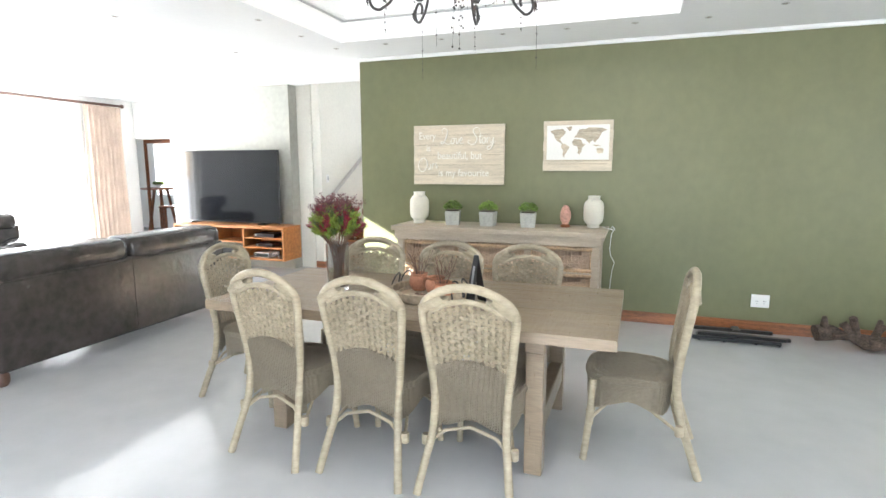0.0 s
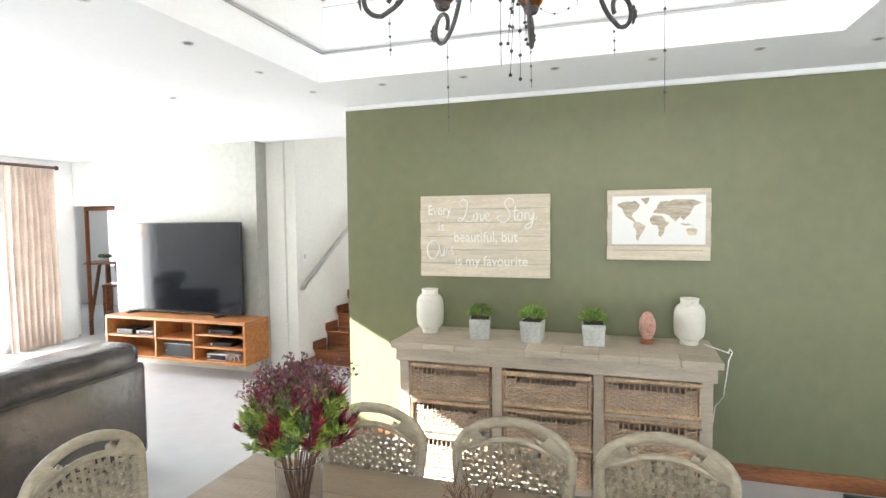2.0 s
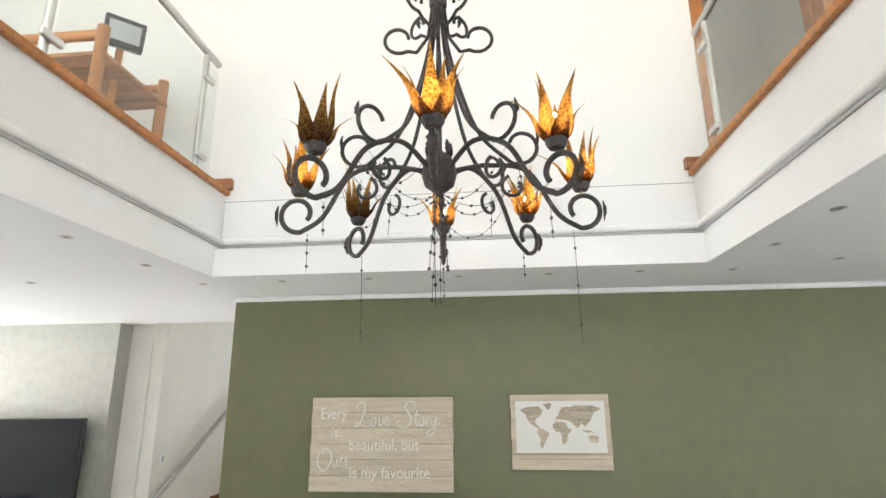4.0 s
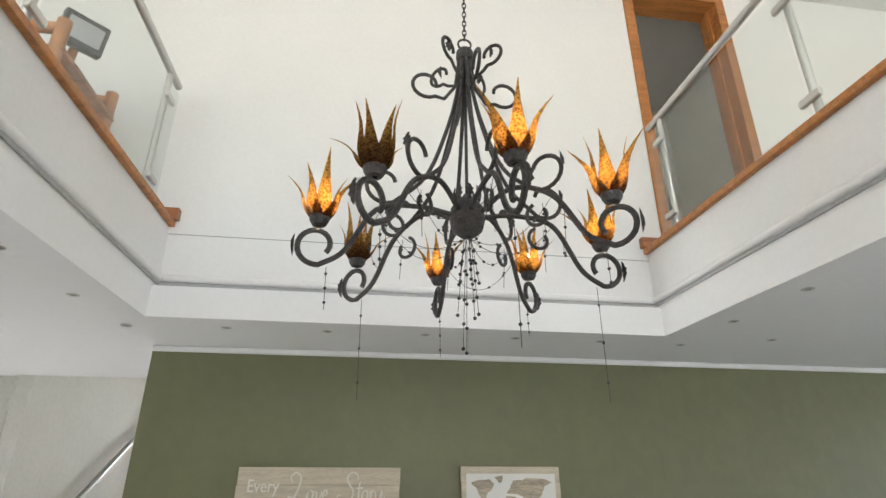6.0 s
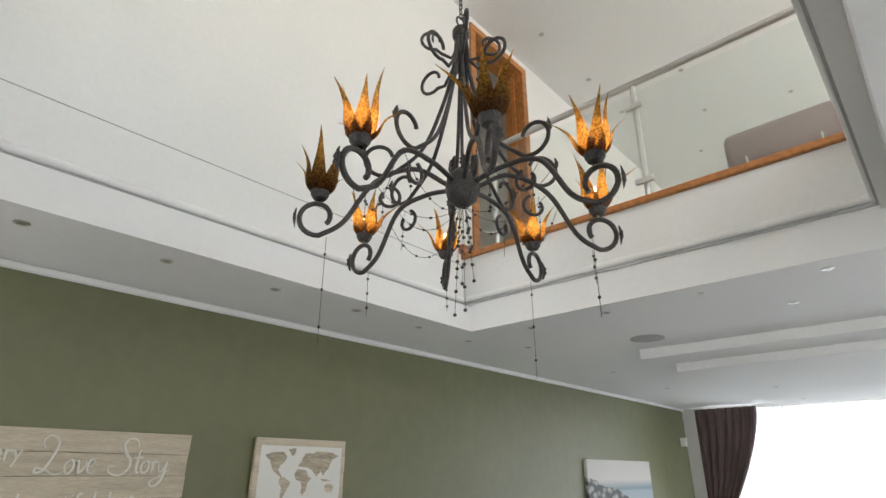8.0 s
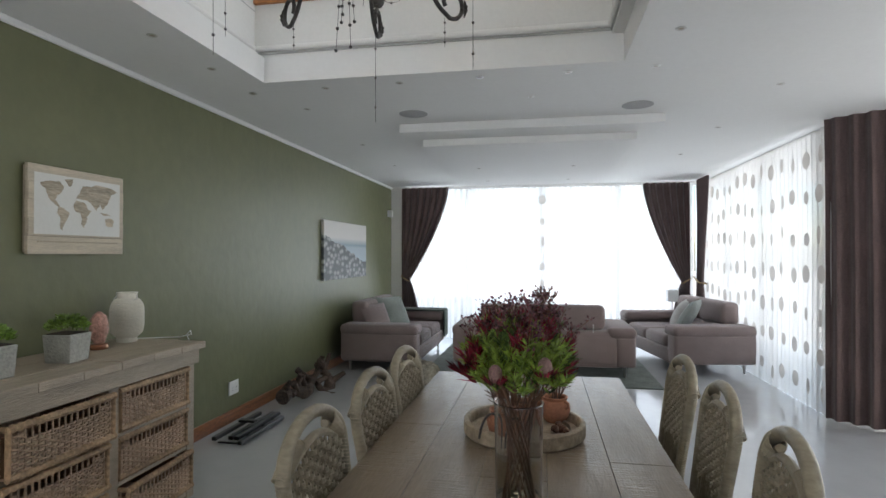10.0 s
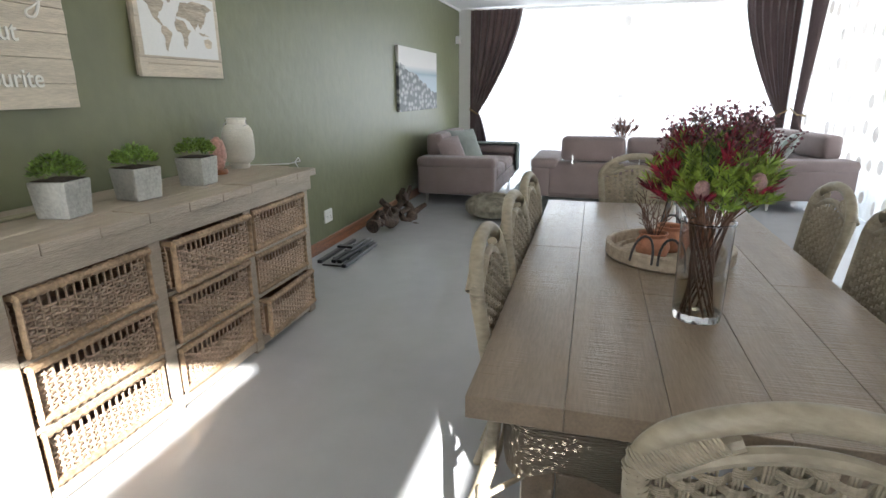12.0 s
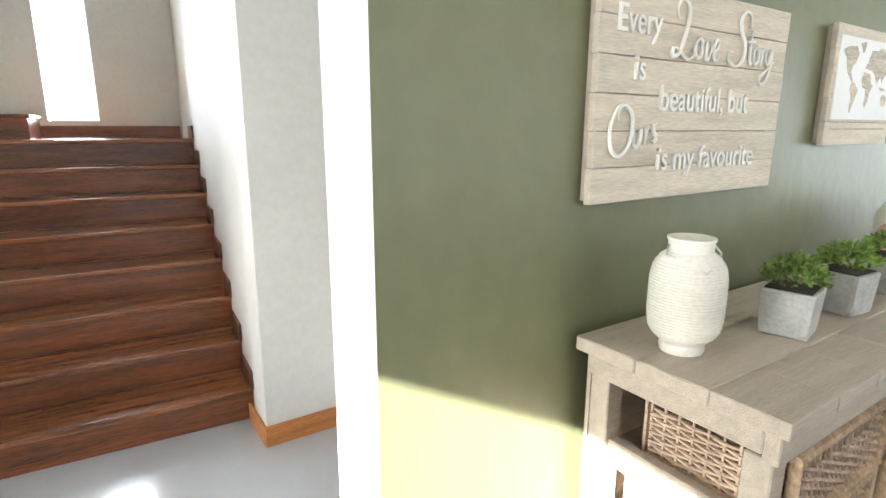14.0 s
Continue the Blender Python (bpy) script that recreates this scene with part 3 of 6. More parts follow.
def woven_chair(at):
    c = thing("dining_chair", "pale woven cane dining chair with an arched rattan back", "chair", group="chairs round the table")
    arch = [(0.234, -0.33, 0.0), (0.209, -0.28, 0.15), (0.185, -0.232, 0.3), (0.186, back_y(0.5), 0.5), (0.21, back_y(0.7), 0.7), (0.228, back_y(0.86), 0.86), (0.205, back_y(0.92), 0.925), (0.15, back_y(0.97), 0.965), (0.075, back_y(1), 0.992), (0, back_y(1), 1.0)]
    pts = [Vector(p) for p in arch]
    pts = curve(pts + [Vector((-p.x, p.y, p.z)) for p in pts[-2::-1]], 4)
    bm = bmesh.new()
    tube(bm, pts, 0.0205, 12)
    part("back_frame", bm, RATTAN, c, smooth=True)
    for k, drop in enumerate((0.034, 0.066)):
        bm = bmesh.new()
        a = []
        for i in range(25):
            u = -1 + 2 * i / 24
            a.append((u * 0.185, back_y(0.93), 0.875 + (0.125 - drop) * math.cos(u * math.pi / 2) ** 0.8 - 0.0 * k))
        if k:
            tube(bm, a, 0.0135, 8)
            part("inner_arch", bm, RATTAN, c, smooth=True)
        else:
            tube(bm, a[:7], 0.0135, 8)
            part("arch_stub", bm, RATTAN, c, smooth=True)
            bm = bmesh.new()
            tube(bm, a[18:], 0.0135, 8)
            part("arch_stub", bm, RATTAN, c, smooth=True)
    for s in (-1, 1):
        bm = bmesh.new()
        for i in range(22):
            t = i / 21
            p = Vector((s * (0.224 - 0.085 * t), back_y(0.93), 0.885 + 0.082 * t))
            d = Vector((s * -0.6, 0, 0.55 + 0.3 * (1 - t))).normalized()
            q = Vector((s * -d.z * 0.0, 0, 0))
            side = Vector((d.z, 0, -d.x * 1))
            k = 0.031 if t > 0.25 else 0.026
            cen = p - Vector((s * 0.012, 0, 0.016)) * t
            ring = [cen + side * (math.cos(a) * k) + Vector((0, math.sin(a) * 0.0225, 0)) for a in [2 * math.pi * j / 14 for j in range(14)]]
            tube(bm, ring, 0.003, 5, closed=True)
        tagged(part("shoulder_wrap", bm, RATTAN, c), kind="stuff")
        # wrapping down the post
        bm = bmesh.new()
        for i in range(34):
            z = 0.5 + i * 0.0115
            x = s * (0.188 + 0.11 * (z - 0.5))
            tube(bm, [(x + 0.0195 * math.cos(a), back_y(z) + 0.0195 * math.sin(a), z + 0.003 * math.cos(a)) for a in [2 * math.pi * j / 8 for j in range(8)]], 0.003, 4, closed=True)
        tagged(part("post_wrap", bm, RATTAN, c), kind="stuff")
    # open basket weave of the upper back: flat bands of four canes over upright stakes
    rows, cols = 17, 12
    bm, st = bmesh.new(), bmesh.new()
    for i in range(cols):
        u = -1 + 2 * (i + 0.5) / cols
        top = 0.855 + 0.065 * math.cos(u * math.pi / 2) ** 0.8
        for dx in (-0.0055, 0, 0.0055):
            tube(st, [(u * side_x(q) + dx, back_y(q), q) for q in (0.5, 0.7, top)], 0.0026, 5)
    for j in range(rows):
        z = 0.605 + j * 0.0192
        inside = []
        for i in range(-1, cols + 1):
            u = -1 + 2 * (i + 0.5) / cols
            c2 = max(-1, min(1, u))
            top = 0.855 + 0.065 * math.cos(c2 * math.pi / 2) ** 0.8
            if z < top - 0.006 and z > 0.664 - 0.06 * abs(u):
                inside.append(i)
        left = [i for i in inside if i < cols / 2]
        right = [i for i in inside if i >= cols / 2]
        runs = [inside] if inside and len(inside) == inside[-1] - inside[0] + 1 else [left, right]
        for run in runs:
            if len(run) < 2:
                continue
            for k in range(4):
                zz = z + (k - 1.5) * 0.0043
                pts = []
                for i in run:
                    u = -1 + 2 * (i + 0.5) / cols
                    w = side_x(zz) * 2 / cols
                    f = 1 if (i + j) % 2 else -1
                    for dx, dy in ((-0.33, 0.0062), (0, 0.0092), (0.33, 0.0062)):
                        x = max(-side_x(zz) - 0.006, min(side_x(zz) + 0.006, u * side_x(zz) + dx * w))
                        pts.append((x, back_y(zz) + f * dy, zz + 0.0012 * f * dx))
                tube(bm, pts, 0.0025, 4)
    tagged(part("open_weave", bm, WEAVE, c), kind="stuff")
    tagged(part("stakework", st, WEAVE, c), kind="stuff")
    # close weave of the lower back
    bm = bmesh.new()
    nx, nz = 20, 14
    g = {}
    for i in range(nx + 1):
        for k in range(nz + 1):
            u = -1 + 2 * i / nx
            lowest = 0.30 + 0.07 * (1 - abs(u) ** 2)
            top = 0.655 - 0.055 * abs(u) ** 1.5 + 0.0
            z = lowest + (top - lowest) * k / nz
            for s in (0, 1):
                g[i, k, s] = bm.verts.new((u * (side_x(z) + 0.004), back_y(z) + (0.006 if s else -0.006) - 0.012 * (1 - u * u), z))
    for i in range(nx):
        for k in range(nz):
            for s in (0, 1):
                bm.faces.new((g[i, k, s], g[i + 1, k, s], g[i + 1, k + 1, s], g[i, k + 1, s]))
    for i in range(nx):
        for k in (0, nz):
            bm.faces.new((g[i, k, 0], g[i + 1, k, 0], g[i + 1, k, 1], g[i, k, 1]))
    part("close_weave", bm, CANE, c, smooth=True)
    # seat, skirt, legs
    bm = bmesh.new()
    outline = []
    for i in range(40):
        a = 2 * math.pi * i / 40
        ca, sa = math.cos(a), math.sin(a)
        k = (abs(ca) ** 3.2 + abs(sa) ** 3.2) ** (-1 / 3.2)
        outline.append((ca * k * (0.225 + 0.01 * sa), 0.015 + sa * k * 0.225))
    rings = []
    for sc, z in ((0.2, 0.462), (0.6, 0.464), (0.88, 0.474), (0.97, 0.472), (1.0, 0.455), (0.99, 0.44), (0.94, 0.43)):
        rings.append([bm.verts.new((x * sc, 0.015 + (y - 0.015) * sc, z)) for x, y in outline])
    for a, b in zip(rings, rings[1:]):
        for i in range(40):
            bm.faces.new((a[i], a[(i + 1) % 40], b[(i + 1) % 40], b[i]))
    bm.faces.new(rings[0])
    bm.faces.new(rings[-1])
    part("seat", bm, CANE, c, smooth=True)
    bm = bmesh.new()
    top, low, tin, lin = [], [], [], []
    for i, (x, y) in enumerate(outline):
        a = 2 * math.pi * i / 40
        d = 0.30 + 0.055 * abs(math.cos(2 * a)) ** 1.5 * 1.2 - 0.02
        top.append(bm.verts.new((x * 0.96, 0.015 + (y - 0.015) * 0.96, 0.437)))
        low.append(bm.verts.new((x * 0.94, 0.015 + (y - 0.015) * 0.94, d)))
        tin.append(bm.verts.new((x * 0.92, 0.015 + (y - 0.015) * 0.92, 0.437)))
        lin.append(bm.verts.new((x * 0.90, 0.015 + (y - 0.015) * 0.90, d)))
    for i in range(40):
        j = (i + 1) % 40
        for a, b in ((top, low), (low, lin), (lin, tin)):
            bm.faces.new((a[i], a[j], b[j], b[i]))
    part("skirt", bm, CANE, c, smooth=True)
    for s in (-1, 1):
        bm = bmesh.new()
        tube(bm, [(s * 0.212, 0.225, 0), (s * 0.193, 0.2, 0.24), (s * 0.185, 0.19, 0.44)], 0.019, 10)
        part("leg", bm, RATTAN, c, smooth=True)
        bm = bmesh.new()
        tube(bm, [(s * 0.225, -0.24, 0.22), (s * 0.17, -0.1, 0.3), (s * 0.12, 0.0, 0.325), (s * 0.16, 0.12, 0.3), (s * 0.195, 0.2, 0.22)], 0.009, 8)
        part("brace", bm, RATTAN, c, smooth=True)
    for y in (-0.235, 0.2):
        bm = bmesh.new()
        tube(bm, [(-0.21, y, 0.22), (-0.13, y * 0.9, 0.285), (0, y * 0.85, 0.315), (0.13, y * 0.9, 0.285), (0.21, y, 0.22)], 0.009, 8)
        part("brace", bm, RATTAN, c, smooth=True)
    for x, y, z in ((0.224, -0.232, 0.235), (-0.224, -0.232, 0.235), (0.19, 0.2, 0.25), (-0.19, 0.2, 0.25)):
        bm = bmesh.new()
        lathe(bm, [(0.019, -0.025), (0.022, -0.02), (0.022, 0.02), (0.019, 0.025)], 10, pose(x, y, z))
        part("joint_wrap", bm, RATTAN, c, smooth=True)
    c.matrix_basis = at @ Matrix.Diagonal((0.97, 1, 1.005, 1))
    return c


CHAIR = woven_chair(pose(1.235, -3.095, 0, 0, 0, -8))
for x, y, a in ((1.775, -3.095, -4), (2.3, -3.09, -1.5), (1.185, -2.31, 181), (1.765, -2.31, 179), (2.3, -2.31, 178), (3.0, -2.62, 90), (0.6, -2.645, -90)):
    copy_thing(CHAIR, pose(x, y, 0, 0, 0, a))


# ---- wicker drawers of the sideboard ----
def basket(at, w=0.568, h=0.23):
    b = thing("wicker_basket", "brown wicker basket drawer with a paler wrapped rim in the sideboard", "basket", group="baskets in the sideboard")
    d = 0.42
    bm = bmesh.new()
    r = 0.016
    tube(bm, [(-w / 2 + r, 0, r), (w / 2 - r, 0, r), (w / 2 - r, 0, h - r), (-w / 2 + r, 0, h - r)], r, 8, closed=True)
    tube(bm, [(-w / 2 + r, 0, h - r), (-w / 2 + r, d, h - r), (w / 2 - r, d, h - r), (w / 2 - r, 0, h - r)], r * 0.8, 8)
    for k in range(int(w / 0.035)):
        x = -w / 2 + 0.03 + k * 0.035
        for z in (r, h - r):
            lathe(bm, [(r + 0.002, -0.009), (r + 0.0028, 0), (r + 0.002, 0.009)], 8, Matrix.Translation((x, 0, z)) @ Matrix.Rotation(radians(90), 4, "Y"), cap=False)
    part("rim", bm, BASKETRIM, b, "paler wrapped wicker rim", smooth=True)
    bm = bmesh.new()
    cols = 16
    for i in range(cols + 1):
        x = -w / 2 + 0.03 + (w - 0.06) * i / cols
        tube(bm, [(x, 0.004, r), (x, 0.004, h - r)], 0.0048, 5)
    tagged(part("stakework", bm, BASKET, b), kind="stuff")
    bm = bmesh.new()
    rows = 10
    for j in range(rows):
        z = 0.032 + j * 0.0132
        pts = [(-w / 2 + 0.03 + (w - 0.06) * i / cols, 0.004 + (0.007 if (i + j) % 2 else -0.007), z) for i in range(cols + 1)]
        tube(bm, pts, 0.0056, 5)
    for s in (0, 1):
        for j in range(2):
            z = 0.032 + (rows + j) * 0.0132
            a, e = (0, 2) if s == 0 else (cols - 2, cols)
            tube(bm, [(-w / 2 + 0.03 + (w - 0.06) * i / cols, 0.004 + (0.007 if (i + j) % 2 else -0.007), z) for i in range(a, e + 1)], 0.0056, 5)
    tagged(part("wickerwork", bm, BASKET, b), kind="stuff")
    for s in (-1, 1):
        bm = bmesh.new()
        for i in range(9):
            y = 0.035 + 0.044 * i
            tube(bm, [(s * (w / 2 - 0.009), y, r), (s * (w / 2 - 0.009), y, h - r)], 0.0048, 5)
        for j in range(11):
            z = 0.03 + j * 0.0145
            tube(bm, [(s * (w / 2 - 0.009 + (0.006 if (i + j) % 2 else -0.006)), 0.035 + 0.044 * i, z) for i in range(9)], 0.0056, 5)
        tagged(part("side_wickerwork", bm, BASKET, b), kind="stuff")
        bm = boxes((s * (w / 2 - 0.022), 0.01, 0.01, s * (w / 2 - 0.028), d, h - 0.05))
        part("side", bm, fine_weave("close_woven_wicker", (0.33, 0.2, 0.11)), b)
    part("bottom", boxes((-w / 2 + 0.021, 0.02, 0.008, w / 2 - 0.021, d, 0.018)), BASKET, b)
    part("back", boxes((-w / 2 + 0.021, d - 0.01, 0.019, w / 2 - 0.021, d, h - 0.03)), BASKET, b)
    b.matrix_basis = at
    return b


first = None
for k in range(3):
    cx = (POSTS[k] + POSTS[k + 1] + 0.07) / 2
    for r, z in enumerate((0.077, 0.327, 0.577)):
        out = (-0.012, -0.02, -0.03)[(k + r) % 3] - (0.05 if (k, r) == (1, 2) else 0) - (0.03 if (k, r) == (2, 0) else 0)
        m = pose(cx, SBF + 0.02 + out, z, 0, 0, 3 if (k, r) == (2, 0) else 0)
        first = basket(m) if first is None else (copy_thing(first, m) and first)

# ---- things on the sideboard ----
LANTERNW = mat("cream_lantern", (0.74, 0.71, 0.62), 0.6, vary=0.06, scale=8, fine=80, bump=0.2)
CONCRETE = mat("pale_concrete", (0.5, 0.5, 0.46), 0.85, vary=0.13, scale=14, fine=90, bump=0.35)
LEAF = mat("fresh_green_leaf", (0.25, 0.4, 0.07), 0.5, vary=0.4, scale=20, fine=90, bump=0.1)
DARKLEAF = mat("dark_green_leaf", (0.1, 0.17, 0.035), 0.5, vary=0.4, scale=20, bump=0.1)


def lantern(at):
    o = thing("lantern", "cream ribbed barrel-shaped lantern with a bail handle on the sideboard", "lantern", group="lanterns on the sideboard")
    bm = bmesh.new()
    prof = [(0.06, 0), (0.064, 0.012), (0.062, 0.03), (0.08, 0.048), (0.096, 0.072), (0.102, 0.11), (0.103, 0.225), (0.097, 0.26), (0.082, 0.29), (0.062, 0.305), (0.062, 0.335), (0.066, 0.338), (0.066, 0.345), (0.056, 0.345), (0.056, 0.3)]
    lathe(bm, prof, 28)
    part("shade", bm, LANTERNW, o, smooth=True)
    bm = bmesh.new()
    for j in range(26):
        z = 0.055 + j * 0.0088
        r = 0.1045 if 0.12 < z < 0.21 else np.interp(z, [p[1] for p in prof[:10]], [p[0] for p in prof[:10]]) + 0.0015
        n = 20
        tube(bm, [(r * math.cos(2 * math.pi * (k + 0.5 * (j % 2)) / n), r * math.sin(2 * math.pi * (k + 0.5 * (j % 2)) / n), z) for k in range(n)], 0.0028, 4, closed=True)
    part("weave", bm, LANTERNW, o)
    bm = bmesh.new()
    tube(bm, [(-0.066, 0, 0.325), (-0.08, 0.02, 0.3), (-0.05, 0.06, 0.285), (0, 0.1, 0.262), (0.05, 0.06, 0.285), (0.08, 0.02, 0.3), (0.066, 0, 0.325)], 0.003, 6)
    part("handle", bm, STEEL, o)
    o.matrix_basis = at
    return o


SHRINK = Matrix.Diagonal((0.95, 0.95, 0.94, 1))
LAN = lantern(pose(0.815, -0.275, 0.951, 0, 0, 150) @ SHRINK)
copy_thing(LAN, pose(2.59, -0.2, 0.951, 0, 0, 100) @ SHRINK)


def leaf(bm, p, d, length, width, roll, segs=2):
    """A thin pointed leaf with a bent rib."""
    d = d.normalized()
    s = d.orthogonal().normalized()
    s = Matrix.Rotation(roll, 3, d) @ s
    nrm = d.cross(s)
    a = bm.verts.new(p)
    prev = (a,)
    for i in range(1, segs + 1):
        t = i / (segs + 1)
        w = width * math.sin(math.pi * t ** 0.8) / 2
        c = p + d * length * t + nrm * (-0.15 * length * t * t)
        cur = (bm.verts.new(c + s * w), bm.verts.new(c - s * w))
        if len(prev) == 1:
            bm.faces.new((prev[0], cur[0], cur[1]))
        else:
            bm.faces.new((prev[0], cur[0], cur[1], prev[1]))
        prev = cur
    tip = bm.verts.new(p + d * length - nrm * 0.15 * length)
    bm.faces.new((prev[0], tip, prev[1]))


def cube_plant(at, seed):
    rng = random.Random(seed)
    o = thing("potted_plant", "small bushy green plant in a square concrete pot", "plant", group="plants on the sideboard")
    bm = bmesh.new()
    v = box(bm, -0.065, -0.065, 0, 0.065, 0.065, 0.13, bevel=0.004, seg=2)
    for q in bm.verts:
        k = 0.88 + 0.12 * q.co.z / 0.13
        q.co.x *= k
        q.co.y *= k
    part("pot", bm, CONCRETE, o)
    part("soil", boxes((-0.055, -0.055, 0.1305, 0.055, 0.055, 0.134)), mat("soil", (0.05, 0.035, 0.025), 0.95, bump=0.4), o)
    bm = bmesh.new()
    for i in range(420):
        a, t = rng.uniform(0, 2 * math.pi), rng.random()
        r = 0.072 * math.sqrt(rng.random())
        z = 0.145 + 0.075 * rng.random() ** 0.6 * (1 - (r / 0.085) ** 2)
        d = Vector((math.cos(a) * (0.4 + r * 9), math.sin(a) * (0.4 + r * 9), rng.uniform(0.1, 1.2)))
        leaf(bm, Vector((r * math.cos(a), r * math.sin(a), z)), d, rng.uniform(0.016, 0.026), 0.012, rng.uniform(0, 6))
    tagged(part("leaves", bm, LEAF, o), kind="stuff")
    o.matrix_basis = at @ Matrix.Diagonal((1.14, 1.14, 1.08, 1))


for i, x in enumerate((1.2, 1.57, 1.97)):
    cube_plant(pose(x + 0.02, -0.37, 0.951, 0, 0, (12, -4, 6)[i]), i)

SALT = mat("pink_salt", (0.66, 0.36, 0.28), 0.45, vary=0.25, scale=12, fine=60, bump=0.5)
lamp = thing("salt_lamp", "pink rock salt lamp on a small wooden base on the sideboard", "lamp")
bm = bmesh.new()
bmesh.ops.create_icosphere(bm, subdivisions=3, radius=1)
for v in bm.verts:
    k = 1 + 0.10 * noise.noise(v.co * 2.2)
    v.co = Vector((v.co.x * 0.052 * k, v.co.y * 0.045 * k, 0.115 + v.co.z * 0.098 * k))
part("rock", bm, SALT, lamp, smooth=True)
bm = bmesh.new()
lathe(bm, [(0.045, 0), (0.048, 0.008), (0.045, 0.026), (0.036, 0.03)], 20)
part("base", bm, OAK, lamp, smooth=True)
lamp.matrix_basis = pose(2.33, -0.24, 0.951)

sticks = thing("bamboo_sticks", "pair of pale dry bamboo slats lying on the sideboard", "decoration")
for k, (dy, a) in enumerate(((0, 3), (0.03, -2))):
    part("slat", boxes((-0.16, -0.012 + dy, 0.951 + 0.0 * k, 0.16, 0.012 + dy, 0.963), bevel=0.003), mat("dry_bamboo", (0.5, 0.46, 0.3), 0.6, vary=0.15), sticks, at=pose(0, 0, 0, 0, 0, a))
sticks.matrix_basis = pose(1.09, -0.235, 0, 0, 0, -5)
cable = bmesh.new()
tube(cable, [(2.68, -0.2, 0.956), (2.73, -0.3, 0.956), (2.79, -0.42, 0.957), (2.765, -0.52, 0.98), (2.78, -0.5, 1.0), (2.8, -0.46, 0.97), (2.775, -0.5, 0.93), (2.765, -0.48, 0.8), (2.77, -0.4, 0.72), (2.8, -0.2, 0.62), (2.775, -0.05, 0.5), (2.76, -0.02, 0.32)], 0.0035, 6)
tagged(part("lamp_cable", cable, PLASTIC, smooth=True), "thin white lamp cable hanging over the end of the sideboard", "cable")

# ---- writing and map ----
LETTER = mat("white_letter", (0.8, 0.78, 0.71), 0.5, vary=0.02, bump=0)


def lettering(text, x, z, size, parent, shear=0.0, squeeze=1.0):
    cu = bpy.data.curves.new("lettering", "FONT")
    cu.body, cu.size, cu.extrude, cu.shear, cu.offset = text, size, 0.004, shear, 0.0008
    ob = new("lettering_source", cu)
    bpy.context.view_layer.update()
    me = bpy.data.meshes.new_from_object(ob.evaluated_get(bpy.context.evaluated_depsgraph_get()))
    bpy.data.objects.remove(ob)
    me.materials.clear()
    me.materials.append(LETTER)
    bm = bmesh.new()
    bm.from_mesh(me)
    bm.verts.ensure_lookup_table()
    seen, islands = set(), []
    for v in bm.verts:
        if v in seen:
            continue
        todo, got = [v], []
        seen.add(v)
        while todo:
            u = todo.pop()
            got.append(u)
            for e in u.link_edges:
                o = e.other_vert(u)
                if o not in seen:
                    seen.add(o)
                    todo.append(o)
        lo, hi = min(u.co.x for u in got), max(u.co.x for u in got)
        for q in islands:
            if min(hi, q[1]) - max(lo, q[0]) > 0.5 * min(hi - lo, q[1] - q[0]):
                q[2].extend(got)
                break
        else:
            islands.append([lo, hi, got])
    for lo, hi, got in islands:
        b2 = bmesh.new()
        mp = {u: b2.verts.new(u.co) for u in got}
        for f in {f for u in got for f in u.link_faces}:
            b2.faces.new([mp[u] for u in f.verts])
        part("letter", b2, LETTER, parent, at=pose(x, -0.0495, z, 90, 0, 0) @ Matrix.Diagonal((squeeze, 1, 1, 1)))
    bm.free()


for text, x, z, size, sh, sq in (("Every", 0.725, 1.825, 0.105, 0, 0.82), ("is", 0.81, 1.7, 0.1, 0, 0.85), ("beautiful, but", 0.935, 1.615, 0.11, 0, 0.86), ("is my favourite", 0.945, 1.435, 0.105, 0, 0.9)):
    lettering(text, x, z, size, BOARD, sh, sq)


def swash(x, z, size, parent, shift, *strokes):
    """One flowing handwritten letter, cut from wood, of round strokes that swell in the middle."""
    bm = bmesh.new()
    for st in strokes:
        pts = curve([(x + (a + shift) * size, -0.051, z + b * size) for a, b in st], 5)
        n = len(pts) - 1
        tube(bm, pts, 0.0058, 6, taper=[0.45 + 0.75 * math.sin(math.pi * i / n) for i in range(n + 1)])
    part("letter", bm, LETTER, parent)


